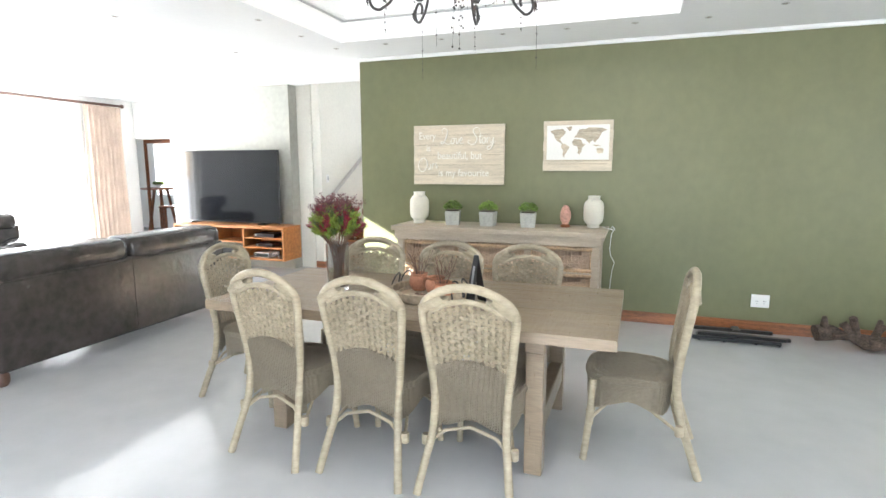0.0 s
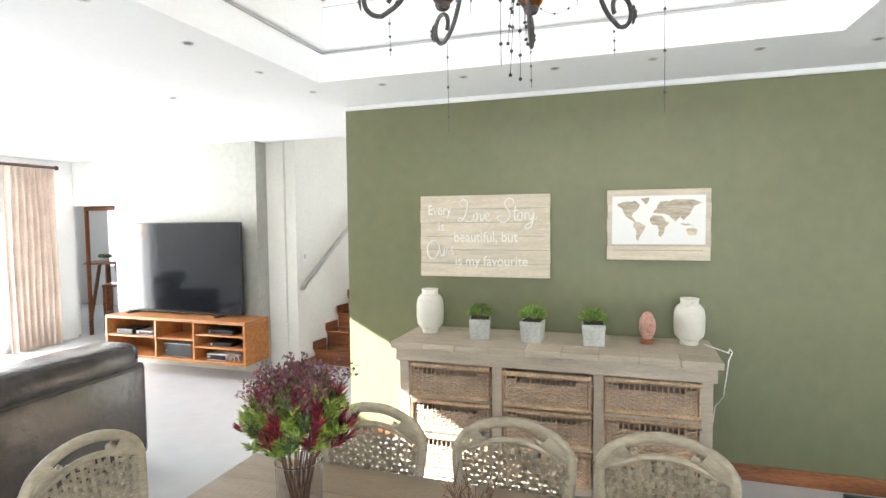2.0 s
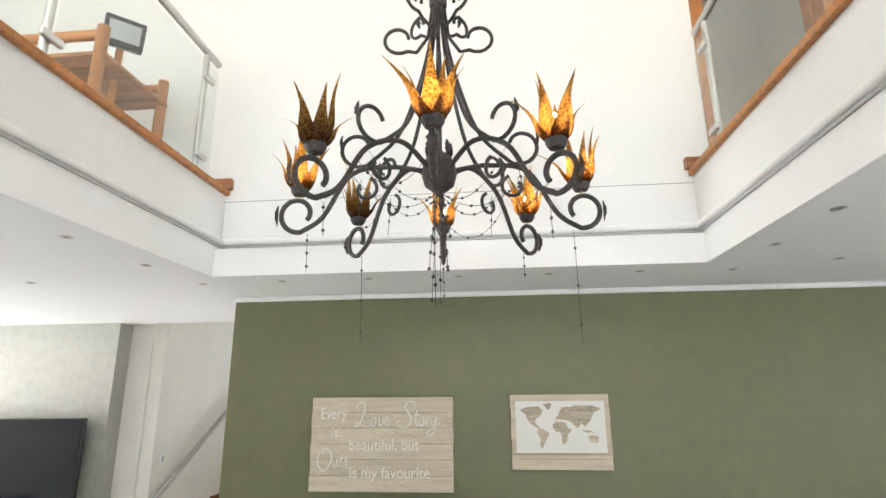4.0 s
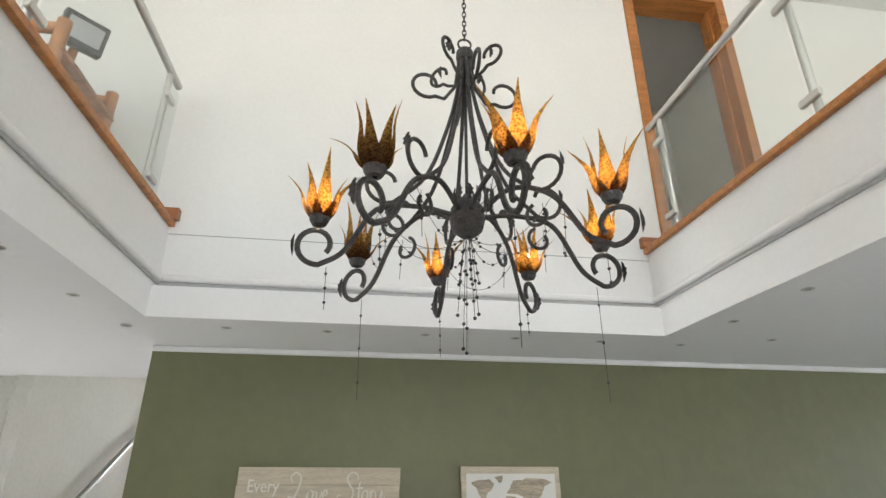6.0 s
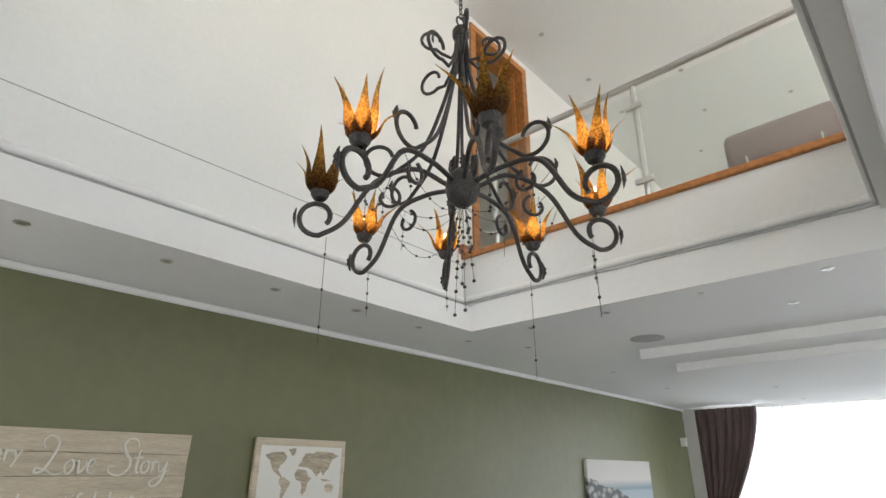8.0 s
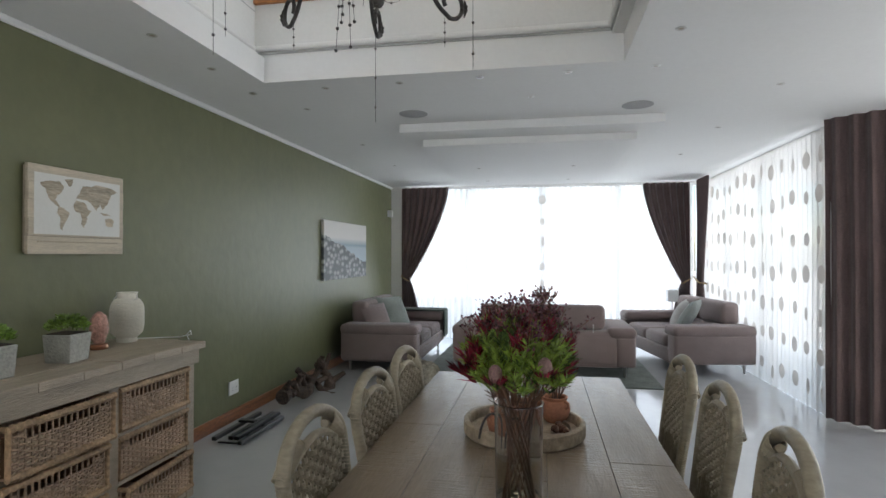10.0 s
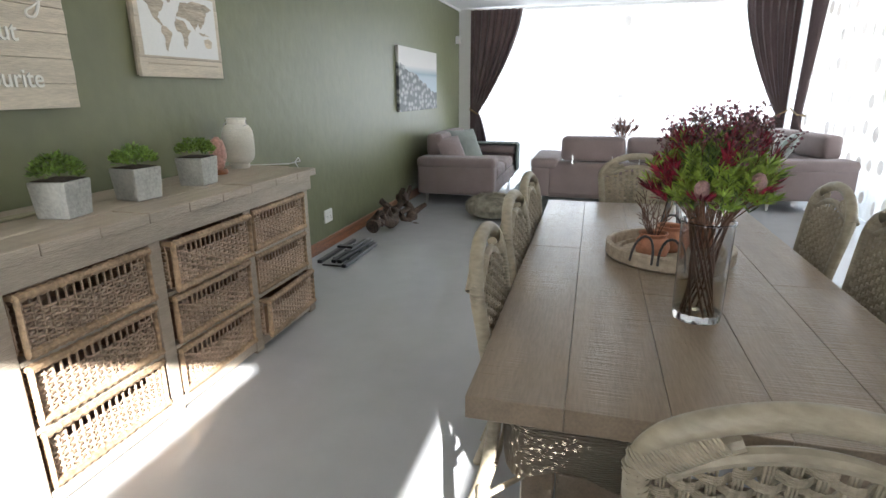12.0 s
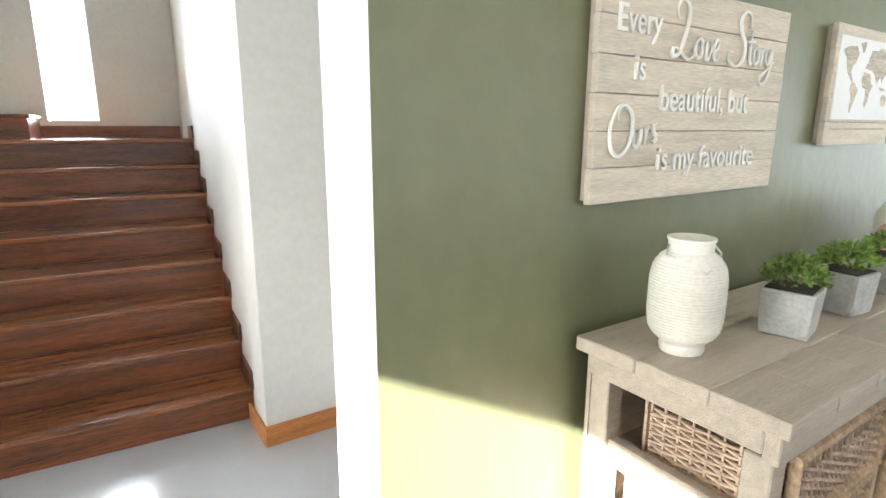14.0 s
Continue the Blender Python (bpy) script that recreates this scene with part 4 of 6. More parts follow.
SW_O = ((0.16, 0.4), (0.03, 0.3), (0.0, 0.12), (0.1, 0.0), (0.22, 0.1), (0.23, 0.3), (0.15, 0.4), (0.3, 0.34))
SW_R = ((0.0, 0.38), (0.05, 0.2), (0.01, 0.0)), ((0.02, 0.15), (0.1, 0.36), (0.21, 0.35))
for x, z, size, word in ((0.985, 1.775, 0.15, (
        (0.0, (((0.1, 0.7), (0.02, 0.92), (0.2, 1.08), (0.42, 0.92), (0.36, 0.5), (0.18, 0.08), (-0.02, 0.0), (-0.02, 0.14), (0.2, 0.1), (0.5, -0.04), (0.78, 0.08)),)),
        (0.72, (SW_O,)),
        (1.02, (((0.0, 0.36), (0.07, 0.34), (0.1, 0.05), (0.15, 0.0), (0.27, 0.2), (0.28, 0.38)),)),
        (1.36, (((0.0, 0.18), (0.13, 0.22), (0.18, 0.34), (0.1, 0.4), (0.01, 0.25), (0.03, 0.05), (0.14, 0.0), (0.28, 0.1)),)),
        (2.0, (((0.8, 0.78), (0.74, 1.02), (0.5, 1.08), (0.34, 0.88), (0.44, 0.62), (0.6, 0.4), (0.56, 0.1), (0.3, -0.08), (0.0, 0.02), (-0.02, 0.2), (0.14, 0.22)),)),
        (2.78, (((0.1, 0.75), (0.05, 0.35), (0.07, 0.04), (0.18, 0.04)), ((-0.06, 0.48), (0.24, 0.5)))),
        (2.98, (SW_O,)), (3.3, SW_R),
        (3.54, (((0.0, 0.38), (0.02, 0.12), (0.1, 0.03), (0.2, 0.18), (0.26, 0.38), (0.2, -0.1), (0.04, -0.38), (-0.16, -0.4), (-0.18, -0.26), (0.05, -0.12), (0.4, 0.12)),)))),
        (0.72, 1.485, 0.145, (
        (0.0, (((0.5, 1.02), (0.2, 0.92), (0.0, 0.5), (0.1, 0.08), (0.38, 0.0), (0.64, 0.3), (0.66, 0.75), (0.42, 0.98), (0.22, 0.84), (0.26, 0.68)),)),
        (0.74, (((0.0, 0.5), (0.02, 0.22), (0.1, 0.15), (0.2, 0.3), (0.22, 0.52), (0.22, 0.2), (0.3, 0.18)),)),
        (1.06, tuple(tuple((a, b + 0.18) for a, b in q) for q in SW_R)),
        (1.32, (((0.16, 0.62), (0.04, 0.58), (0.06, 0.45), (0.16, 0.36), (0.1, 0.24), (0.0, 0.28)),))))):
    for shift, strokes in word:
        swash(x, z, size, BOARD, shift, *strokes)
part("map_sheet", boxes((2.1, -0.0475, 1.6, 2.7, -0.0455, 1.935)), mat("white_map_paper", (0.78, 0.78, 0.75), 0.6, vary=0.02, bump=0.03), MAPB)
MAPLAND = mat("map_land", (0.58, 0.5, 0.38), 0.6, vary=0.25, scale=6, fine=30, stretch=(1, 8, 8))


def continent(k, *outline):
    """A raised map shape with a ragged coast; outline in shares of the sheet."""
    bm = bmesh.new()
    ring = []
    for a, b in zip(outline, outline[1:] + outline[:1]):
        for i in range(4):
            p = Vector(a).lerp(Vector(b), i / 4)
            q = noise.noise_vector(Vector((p.x * 26, p.y * 26, k * 3.7))) * 0.012
            ring.append(bm.verts.new((2.1 + 0.6 * (p.x + q.x), -0.0482, 1.6 + 0.335 * (p.y + 1.8 * q.y))))
    f = bm.faces.new(ring)
    r = bmesh.ops.extrude_face_region(bm, geom=[f])
    for v in r["geom"]:
        if isinstance(v, bmesh.types.BMVert):
            v.co.y = -0.0476
    bmesh.ops.triangulate(bm, faces=bm.faces[:])
    part("continent", bm, MAPLAND, MAPB)


continent(0, (0.05, 0.83), (0.12, 0.88), (0.25, 0.9), (0.31, 0.82), (0.28, 0.72), (0.23, 0.66), (0.21, 0.58), (0.26, 0.5), (0.25, 0.47), (0.17, 0.55), (0.13, 0.64), (0.11, 0.75))
continent(1, (0.32, 0.94), (0.41, 0.96), (0.4, 0.86), (0.36, 0.83))
continent(2, (0.25, 0.47), (0.31, 0.45), (0.37, 0.36), (0.34, 0.25), (0.3, 0.14), (0.29, 0.07), (0.27, 0.12), (0.27, 0.27), (0.23, 0.38))
continent(3, (0.44, 0.6), (0.54, 0.59), (0.59, 0.47), (0.63, 0.44), (0.58, 0.36), (0.57, 0.24), (0.53, 0.14), (0.51, 0.2), (0.5, 0.38), (0.43, 0.42), (0.42, 0.52))
continent(4, (0.44, 0.65), (0.49, 0.76), (0.52, 0.88), (0.6, 0.88), (0.7, 0.93), (0.88, 0.9), (0.97, 0.85), (0.88, 0.78), (0.84, 0.62), (0.77, 0.5), (0.74, 0.57), (0.69, 0.46), (0.64, 0.56), (0.56, 0.63), (0.5, 0.64))
continent(5, (0.8, 0.31), (0.86, 0.35), (0.92, 0.29), (0.9, 0.18), (0.81, 0.2))
continent(6, (0.74, 0.43), (0.82, 0.43), (0.88, 0.39), (0.79, 0.38))
bm = bmesh.new()
for i in range(30):
    box(bm, 2.12 + i * 0.019, -0.0465, 1.555, 2.132 + i * 0.019, -0.0455, 1.563)
tagged(part("caption_bars", bm, mat("faded_print", (0.45, 0.38, 0.28), 0.7), MAPB), kind="stuff")

# ---- flowers, tray, things on the table ----
VASEGLASS = bpy.data.materials.new("vase_glass")
VASEGLASS.use_nodes = True
_b = VASEGLASS.node_tree.nodes["Principled BSDF"]
_b.inputs["Transmission Weight"].default_value, _b.inputs["Roughness"].default_value, _b.inputs["IOR"].default_value = 1.0, 0.02, 1.35
STEM = mat("brown_stem", (0.17, 0.085, 0.05), 0.7, vary=0.3)
RED = mat("red_protea_petal", (0.28, 0.014, 0.04), 0.5, vary=0.4, scale=30, bump=0.1)
PURPLE = mat("dusky_purple_flower", (0.25, 0.1, 0.115), 0.6, vary=0.4, scale=30, bump=0.1)
PINKBUD = mat("furry_protea_head", (0.36, 0.22, 0.2), 0.8, vary=0.2, scale=60, fine=200, bump=0.5)
BRIGHTLEAF = mat("yellow_green_foliage", (0.25, 0.36, 0.05), 0.5, vary=0.4, scale=20, bump=0.1)


def bouquet():
    rng = random.Random(5)
    o = thing("flower_vase", "glass vase of red proteas and green foliage on the table", "vase")
    bm = bmesh.new()
    lathe(bm, [(0.0, 0.001), (0.064, 0.001), (0.067, 0.02), (0.071, 0.285), (0.0735, 0.287), (0.072, 0.291), (0.0685, 0.288), (0.0645, 0.025), (0.0, 0.011)], 32, cap=False)
    part("vase", bm, VASEGLASS, o, "clear straight-sided glass vase", smooth=True)
    bm = bmesh.new()
    lathe(bm, [(0.0, 0.013), (0.0605, 0.027), (0.0635, 0.13), (0.0, 0.13)], 24, cap=False)
    part("water", bm, glass_mat("murky_water", (0.9, 0.86, 0.76)), o, smooth=True)
    stems, green, bright, red, purple, bud, wisps = (bmesh.new() for _ in range(7))
    for i in range(120):
        a = i * 2.39996
        lift = 0.05 + 0.95 * (i + 0.5) / 120
        r = 0.17 * math.cos(lift * 1.42) ** 0.7 * rng.uniform(0.82, 1.05)
        tip = Vector((r * math.cos(a), r * math.sin(a), 0.35 + 0.17 * math.sin(lift * 1.5) + rng.uniform(-0.015, 0.02)))
        neck = Vector((0.05 * math.cos(a), 0.05 * math.sin(a), 0.29))
        mid = (neck + tip) / 2 + Vector((0, 0, 0.015))
        if i % 9 == 0:
            foot = Vector((0.045 * math.cos(a + 2.2), 0.045 * math.sin(a + 2.2), 0.018))
            tube(stems, [foot, (foot + neck) / 2 + Vector((0.01 * math.sin(i), 0.01 * math.cos(i), 0)), neck], 0.004 if i % 2 else 0.003, 6)
        if i % 2:
            tube(stems, [neck, mid, tip], 0.0017, 4)
        out = (tip - neck).normalized()
        front = math.cos(a - 3.35)
        if front > 0.6 and lift < 0.5:
            kind = 0
        elif lift > 0.6:
            kind = (0, 3, 1, 2, 0, 1, 3)[i % 7]
        else:
            kind = (1, 0, 0, 1, 3, 0)[i % 6]
        for j in range((70, 40, 46, 60)[kind]):
            b = rng.uniform(0, 2 * math.pi)
            q = Vector((math.cos(b), math.sin(b), rng.uniform(-0.3, 0.8)))
            at = mid.lerp(tip, rng.uniform(0.1, 1))
            if kind in (0, 3):
                leaf(bright if kind == 0 else green, at, out * 0.8 + q, rng.uniform(0.022, 0.042), 0.006, rng.uniform(0, 6), 1)
            elif kind == 1:
                leaf(red, tip - out * rng.uniform(0, 0.07), out + 0.6 * q, rng.uniform(0.035, 0.062), 0.007, rng.uniform(0, 6))
            else:
                leaf(purple if j % 3 else red, tip + Vector((rng.gauss(0, 0.018), rng.gauss(0, 0.018), rng.gauss(0, 0.018))), out + q, rng.uniform(0.01, 0.02), 0.009, rng.uniform(0, 6), 1)
        for j in range(7):
            b = rng.uniform(0, 2 * math.pi)
            leaf(bright if j % 2 else green, neck.lerp(tip, rng.uniform(0.4, 0.85)), Vector((math.cos(b), math.sin(b), 0.9)), rng.uniform(0.03, 0.05), 0.007, rng.uniform(0, 6), 1)
        if lift > 0.5 and (i % 2 or math.sin(a) < -0.3):
            for j in range(5):
                b = rng.uniform(0, 2 * math.pi)
                q = tip + (out * 0.8 + Vector((math.cos(b), math.sin(b), 0.6)) * 0.6) * rng.uniform(0.025, 0.06)
                tube(wisps, [tip, (tip + q) / 2 + Vector((0, 0, 0.008)), q], 0.0009, 4)
                for _ in range(5):
                    e = Vector((rng.gauss(0, 1), rng.gauss(0, 1), rng.gauss(0, 1)))
                    leaf(purple, q + e * 0.004, e, 0.011, 0.009, rng.uniform(0, 6), 1)
    for p in ((-0.15, 0.055, 0.4), (-0.13, -0.075, 0.42), (0.13, 0.06, 0.42)):
        bmv = bmesh.ops.create_uvsphere(bud, u_segments=14, v_segments=10, radius=0.019)["verts"]
        for v in bmv:
            v.co = Vector((v.co.x, v.co.y, v.co.z * 1.3)) + Vector(p)
        tube(stems, [(p[0] * 0.3, p[1] * 0.3, 0.28), p], 0.004, 6)
        for j in range(26):
            b = 2 * math.pi * j / 26
            leaf(red, Vector(p) + Vector((math.cos(b) * 0.016, math.sin(b) * 0.016, -0.028)), Vector((math.cos(b), math.sin(b), 1.0)), 0.034, 0.007, rng.uniform(0, 6))
    tagged(part("stem_bundle", stems, STEM, o), kind="stuff")
    for n2, b2, m2 in (("green_foliage", green, DARKLEAF), ("bright_foliage", bright, BRIGHTLEAF), ("red_foliage", red, RED), ("purple_foliage", purple, PURPLE), ("fine_brushwood", wisps, STEM)):
        tagged(part(n2, b2, m2, o), kind="stuff")
    tagged(part("protea_heads", bud, PINKBUD, o, smooth=True), kind="stuff")
    o.matrix_basis = pose(1.225, -2.655, 0.7705)


bouquet()

TERRA = mat("terracotta", (0.46, 0.2, 0.11), 0.75, vary=0.15, scale=9, bump=0.15)


def tray():
    o = thing("wooden_tray", "round pale wooden tray with black iron loop handles on the table", "tray")
    bm = bmesh.new()
    lathe(bm, [(0, 0), (0.25, 0), (0.262, 0.01), (0.262, 0.055), (0.256, 0.06), (0.243, 0.06), (0.238, 0.055), (0.238, 0.018), (0.215, 0.018), (0.212, 0.03), (0.2, 0.03), (0.197, 0.016), (0, 0.014)], 48, cap=False)
    part("dish", bm, mat("pale_tray_wood", (0.42, 0.34, 0.24), 0.6, vary=0.25, scale=6, fine=40, bump=0.3), o, smooth=True)
    for a in (150, 174, -30, -8):
        bm = bmesh.new()
        ca, sa = math.cos(radians(a)), math.sin(radians(a))
        pts = []
        for i in range(13):
            t = math.pi * i / 12
            off = -0.045 * math.cos(t)
            rr = 0.268 - 0.035 * math.sin(t)
            pts.append((rr * ca - off * sa, rr * sa + off * ca, 0.03 + 0.095 * math.sin(t) ** 0.8))
        tube(bm, pts, 0.005, 6)
        part("handle", bm, IRON, o, "black iron loop handle", smooth=True)
    o.matrix_basis = pose(1.845, -2.65, 0.7705) @ Matrix.Diagonal((0.92, 0.92, 1, 1))
    return o


tray()
POT = [(0, 0), (0.038, 0), (0.055, 0.02), (0.064, 0.05), (0.058, 0.078), (0.048, 0.09), (0.052, 0.1), (0.055, 0.104), (0.05, 0.106), (0.044, 0.1), (0.044, 0.085), (0, 0.082)]
for i, (x, y, twig) in enumerate(((1.745, -2.575, True), (1.88, -2.65, False), (1.975, -2.775, True))):
    rng = random.Random(20 + i)
    o = thing("clay_pot", ("round terracotta clay pot holding bare brown twigs on the tray", "round terracotta clay pot with two small ears on the tray")[0 if twig else 1], "pot", group="clay pots on the tray")
    bm = bmesh.new()
    lathe(bm, POT, 28, cap=False)
    part("pot", bm, TERRA, o, smooth=True)
    for s in (-1, 1):
        bm = bmesh.new()
        tube(bm, [(s * 0.054, 0, 0.092), (s * 0.07, 0, 0.088), (s * 0.072, 0, 0.072), (s * 0.06, 0, 0.065)], 0.006, 6)
        part("ear", bm, TERRA, o, smooth=True)
    bm = bmesh.new()
    for j in range(60):
        a = rng.uniform(0, 6.28)
        r = 0.04 * math.sqrt(rng.random())
        leaf(bm, Vector((r * math.cos(a), r * math.sin(a), 0.083)), Vector((rng.gauss(0, 1), rng.gauss(0, 1), 0.5)), 0.016, 0.008, a)
    tagged(part("dry_moss", bm, STEM, o), kind="stuff")
    if twig:
        bm = bmesh.new()
        for j in range(13):
            a = rng.uniform(0, 6.28)
            sp = rng.uniform(0.1, 0.65)
            p = Vector((0.015 * math.cos(a), 0.015 * math.sin(a), 0.085))
            d = Vector((math.cos(a) * sp, math.sin(a) * sp, 1)).normalized()
            L = rng.uniform(0.1, 0.2)
            q = p + d * L
            tube(bm, [p, p + d * L * 0.5 + Vector((rng.gauss(0, 0.006), rng.gauss(0, 0.006), 0)), q], 0.002, 5, taper=[1, 0.8, 0.4])
            for _ in range(3):
                s0 = p + d * L * rng.uniform(0.35, 0.8)
                e = (d + Vector((rng.gauss(0, 0.5), rng.gauss(0, 0.5), rng.gauss(0, 0.2)))).normalized() * rng.uniform(0.03, 0.08)
                tube(bm, [s0, s0 + e], 0.0013, 4)
        tagged(part("brushwood", bm, STEM, o), kind="stuff")
    o.matrix_basis = pose(x, y, 0.7865, 0, 0, rng.uniform(0, 180))
rng = random.Random(3)
cones = thing("seed_cones", "little heap of brown seed cones on the tray", "decoration")
for i in range(9):
    bm = bmesh.new()
    bmesh.ops.create_icosphere(bm, subdivisions=2, radius=0.014)
    for v in bm.verts:
        v.co *= 1 + 0.25 * noise.noise(v.co * 160 + Vector((i, 0, 0)))
    part("cone", bm, STEM, cones, at=pose(rng.gauss(0, 0.022), rng.gauss(0, 0.016), 0.012 + 0.004 * (i % 2)))
cones.matrix_basis = pose(1.83, -2.79, 0.787)

menu = thing("folding_stand", "black folded A-frame card stand with a pale panel on the table", "stand")
for s in (-1, 1):
    bm = bmesh.new()
    w0, w1 = 0.036, 0.014
    vs = [bm.verts.new(p) for p in ((-w0, s * 0.05, 0), (w0, s * 0.05, 0), (w1, s * 0.004, 0.27), (-w1, s * 0.004, 0.27), (-w0, s * 0.046, 0), (w0, s * 0.046, 0), (w1, s * 0.0, 0.27), (-w1, 0, 0.27))]
    for q in ((0, 1, 2, 3), (4, 5, 6, 7), (0, 1, 5, 4), (1, 2, 6, 5), (2, 3, 7, 6), (3, 0, 4, 7)):
        bm.faces.new([vs[i] for i in q])
    part("board", bm, BLACK, menu)
part("panel", boxes((-0.008, -0.0015, 0, 0.008, 0.0005, 0.15), bevel=0.0), GREYMETAL, menu, at=pose(0, -0.041, 0.06, -10))
menu.matrix_basis = pose(2.14, -2.69, 0.7705, 0, 0, -30)

# ---- chandelier ----
AMBER = bpy.data.materials.new("amber_glass")
AMBER.use_nodes = True
_n, _l = AMBER.node_tree.nodes, AMBER.node_tree.links
_b = _n["Principled BSDF"]
_b.inputs["Roughness"].default_value = 0.15
_tr, _mx, _vo, _rp, _bu, _tc = _n.new("ShaderNodeBsdfTranslucent"), _n.new("ShaderNodeMixShader"), _n.new("ShaderNodeTexVoronoi"), _n.new("ShaderNodeValToRGB"), _n.new("ShaderNodeBump"), _n.new("ShaderNodeTexCoord")
_vo.inputs["Scale"].default_value = 110
_rp.color_ramp.elements[0].color, _rp.color_ramp.elements[1].color = (0.2, 0.075, 0.015, 1), (0.72, 0.42, 0.1, 1)
_rp.color_ramp.elements[0].position, _rp.color_ramp.elements[1].position = 0.1, 0.75
_l.new(_tc.outputs["Object"], _vo.inputs["Vector"])
_l.new(_vo.outputs["Distance"], _rp.inputs[0])
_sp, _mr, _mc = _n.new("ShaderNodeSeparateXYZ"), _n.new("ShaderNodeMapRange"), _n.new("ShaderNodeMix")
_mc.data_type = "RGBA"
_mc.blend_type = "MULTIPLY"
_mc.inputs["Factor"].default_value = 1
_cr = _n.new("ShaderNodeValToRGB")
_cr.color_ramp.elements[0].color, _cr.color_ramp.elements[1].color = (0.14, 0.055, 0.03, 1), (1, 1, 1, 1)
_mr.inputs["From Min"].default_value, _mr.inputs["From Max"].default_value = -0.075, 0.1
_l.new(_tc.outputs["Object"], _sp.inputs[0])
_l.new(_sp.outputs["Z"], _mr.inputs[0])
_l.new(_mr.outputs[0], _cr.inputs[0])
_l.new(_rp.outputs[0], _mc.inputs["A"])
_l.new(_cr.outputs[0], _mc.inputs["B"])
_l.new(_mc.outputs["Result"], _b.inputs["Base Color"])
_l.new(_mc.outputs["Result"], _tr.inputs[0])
_l.new(_vo.outputs["Distance"], _bu.inputs["Height"])
_bu.inputs["Strength"].default_value, _bu.inputs["Distance"].default_value = 0.8, 0.003
_l.new(_bu.outputs[0], _b.inputs["Normal"])
_mx.inputs[0].default_value = 0.65
_l.new(_b.outputs[0], _mx.inputs[1])
_l.new(_tr.outputs[0], _mx.inputs[2])
_l.new(_mx.outputs[0], _n["Material Output"].inputs[0])
BULB = emit("lit_bulb", (1, 0.78, 0.42), 11)
DULL = mat("unlit_bulb", (0.5, 0.45, 0.38), 0.2, bump=0)


def spiral(cx, cz, r0, r1, a0, a1, n=16):
    """Points of a scroll in a vertical plane, (outward, height)."""
    return [(cx + (r0 + (r1 - r0) * i / n) * math.cos(radians(a0 + (a1 - a0) * i / n)), cz + (r0 + (r1 - r0) * i / n) * math.sin(radians(a0 + (a1 - a0) * i / n))) for i in range(n + 1)]


def iron_leaf(bm, r, z, h, m):
    for s in (-1, 1):
        vs = []
        for i in range(9):
            t = i / 8
            w = 0.018 * math.sin(math.pi * t) * (1 if i % 2 else 0.55) + 0.002
            vs.append((m @ Vector((r + 0.012, 0, z + h * t)), m @ Vector((r + 0.012 + 0.01 * math.sin(t * 3), s * w, z + h * t))))
        for a, b in zip(vs, vs[1:]):
            bm.faces.new([bm.verts.new(q) for q in (a[0], a[1], b[1], b[0])])


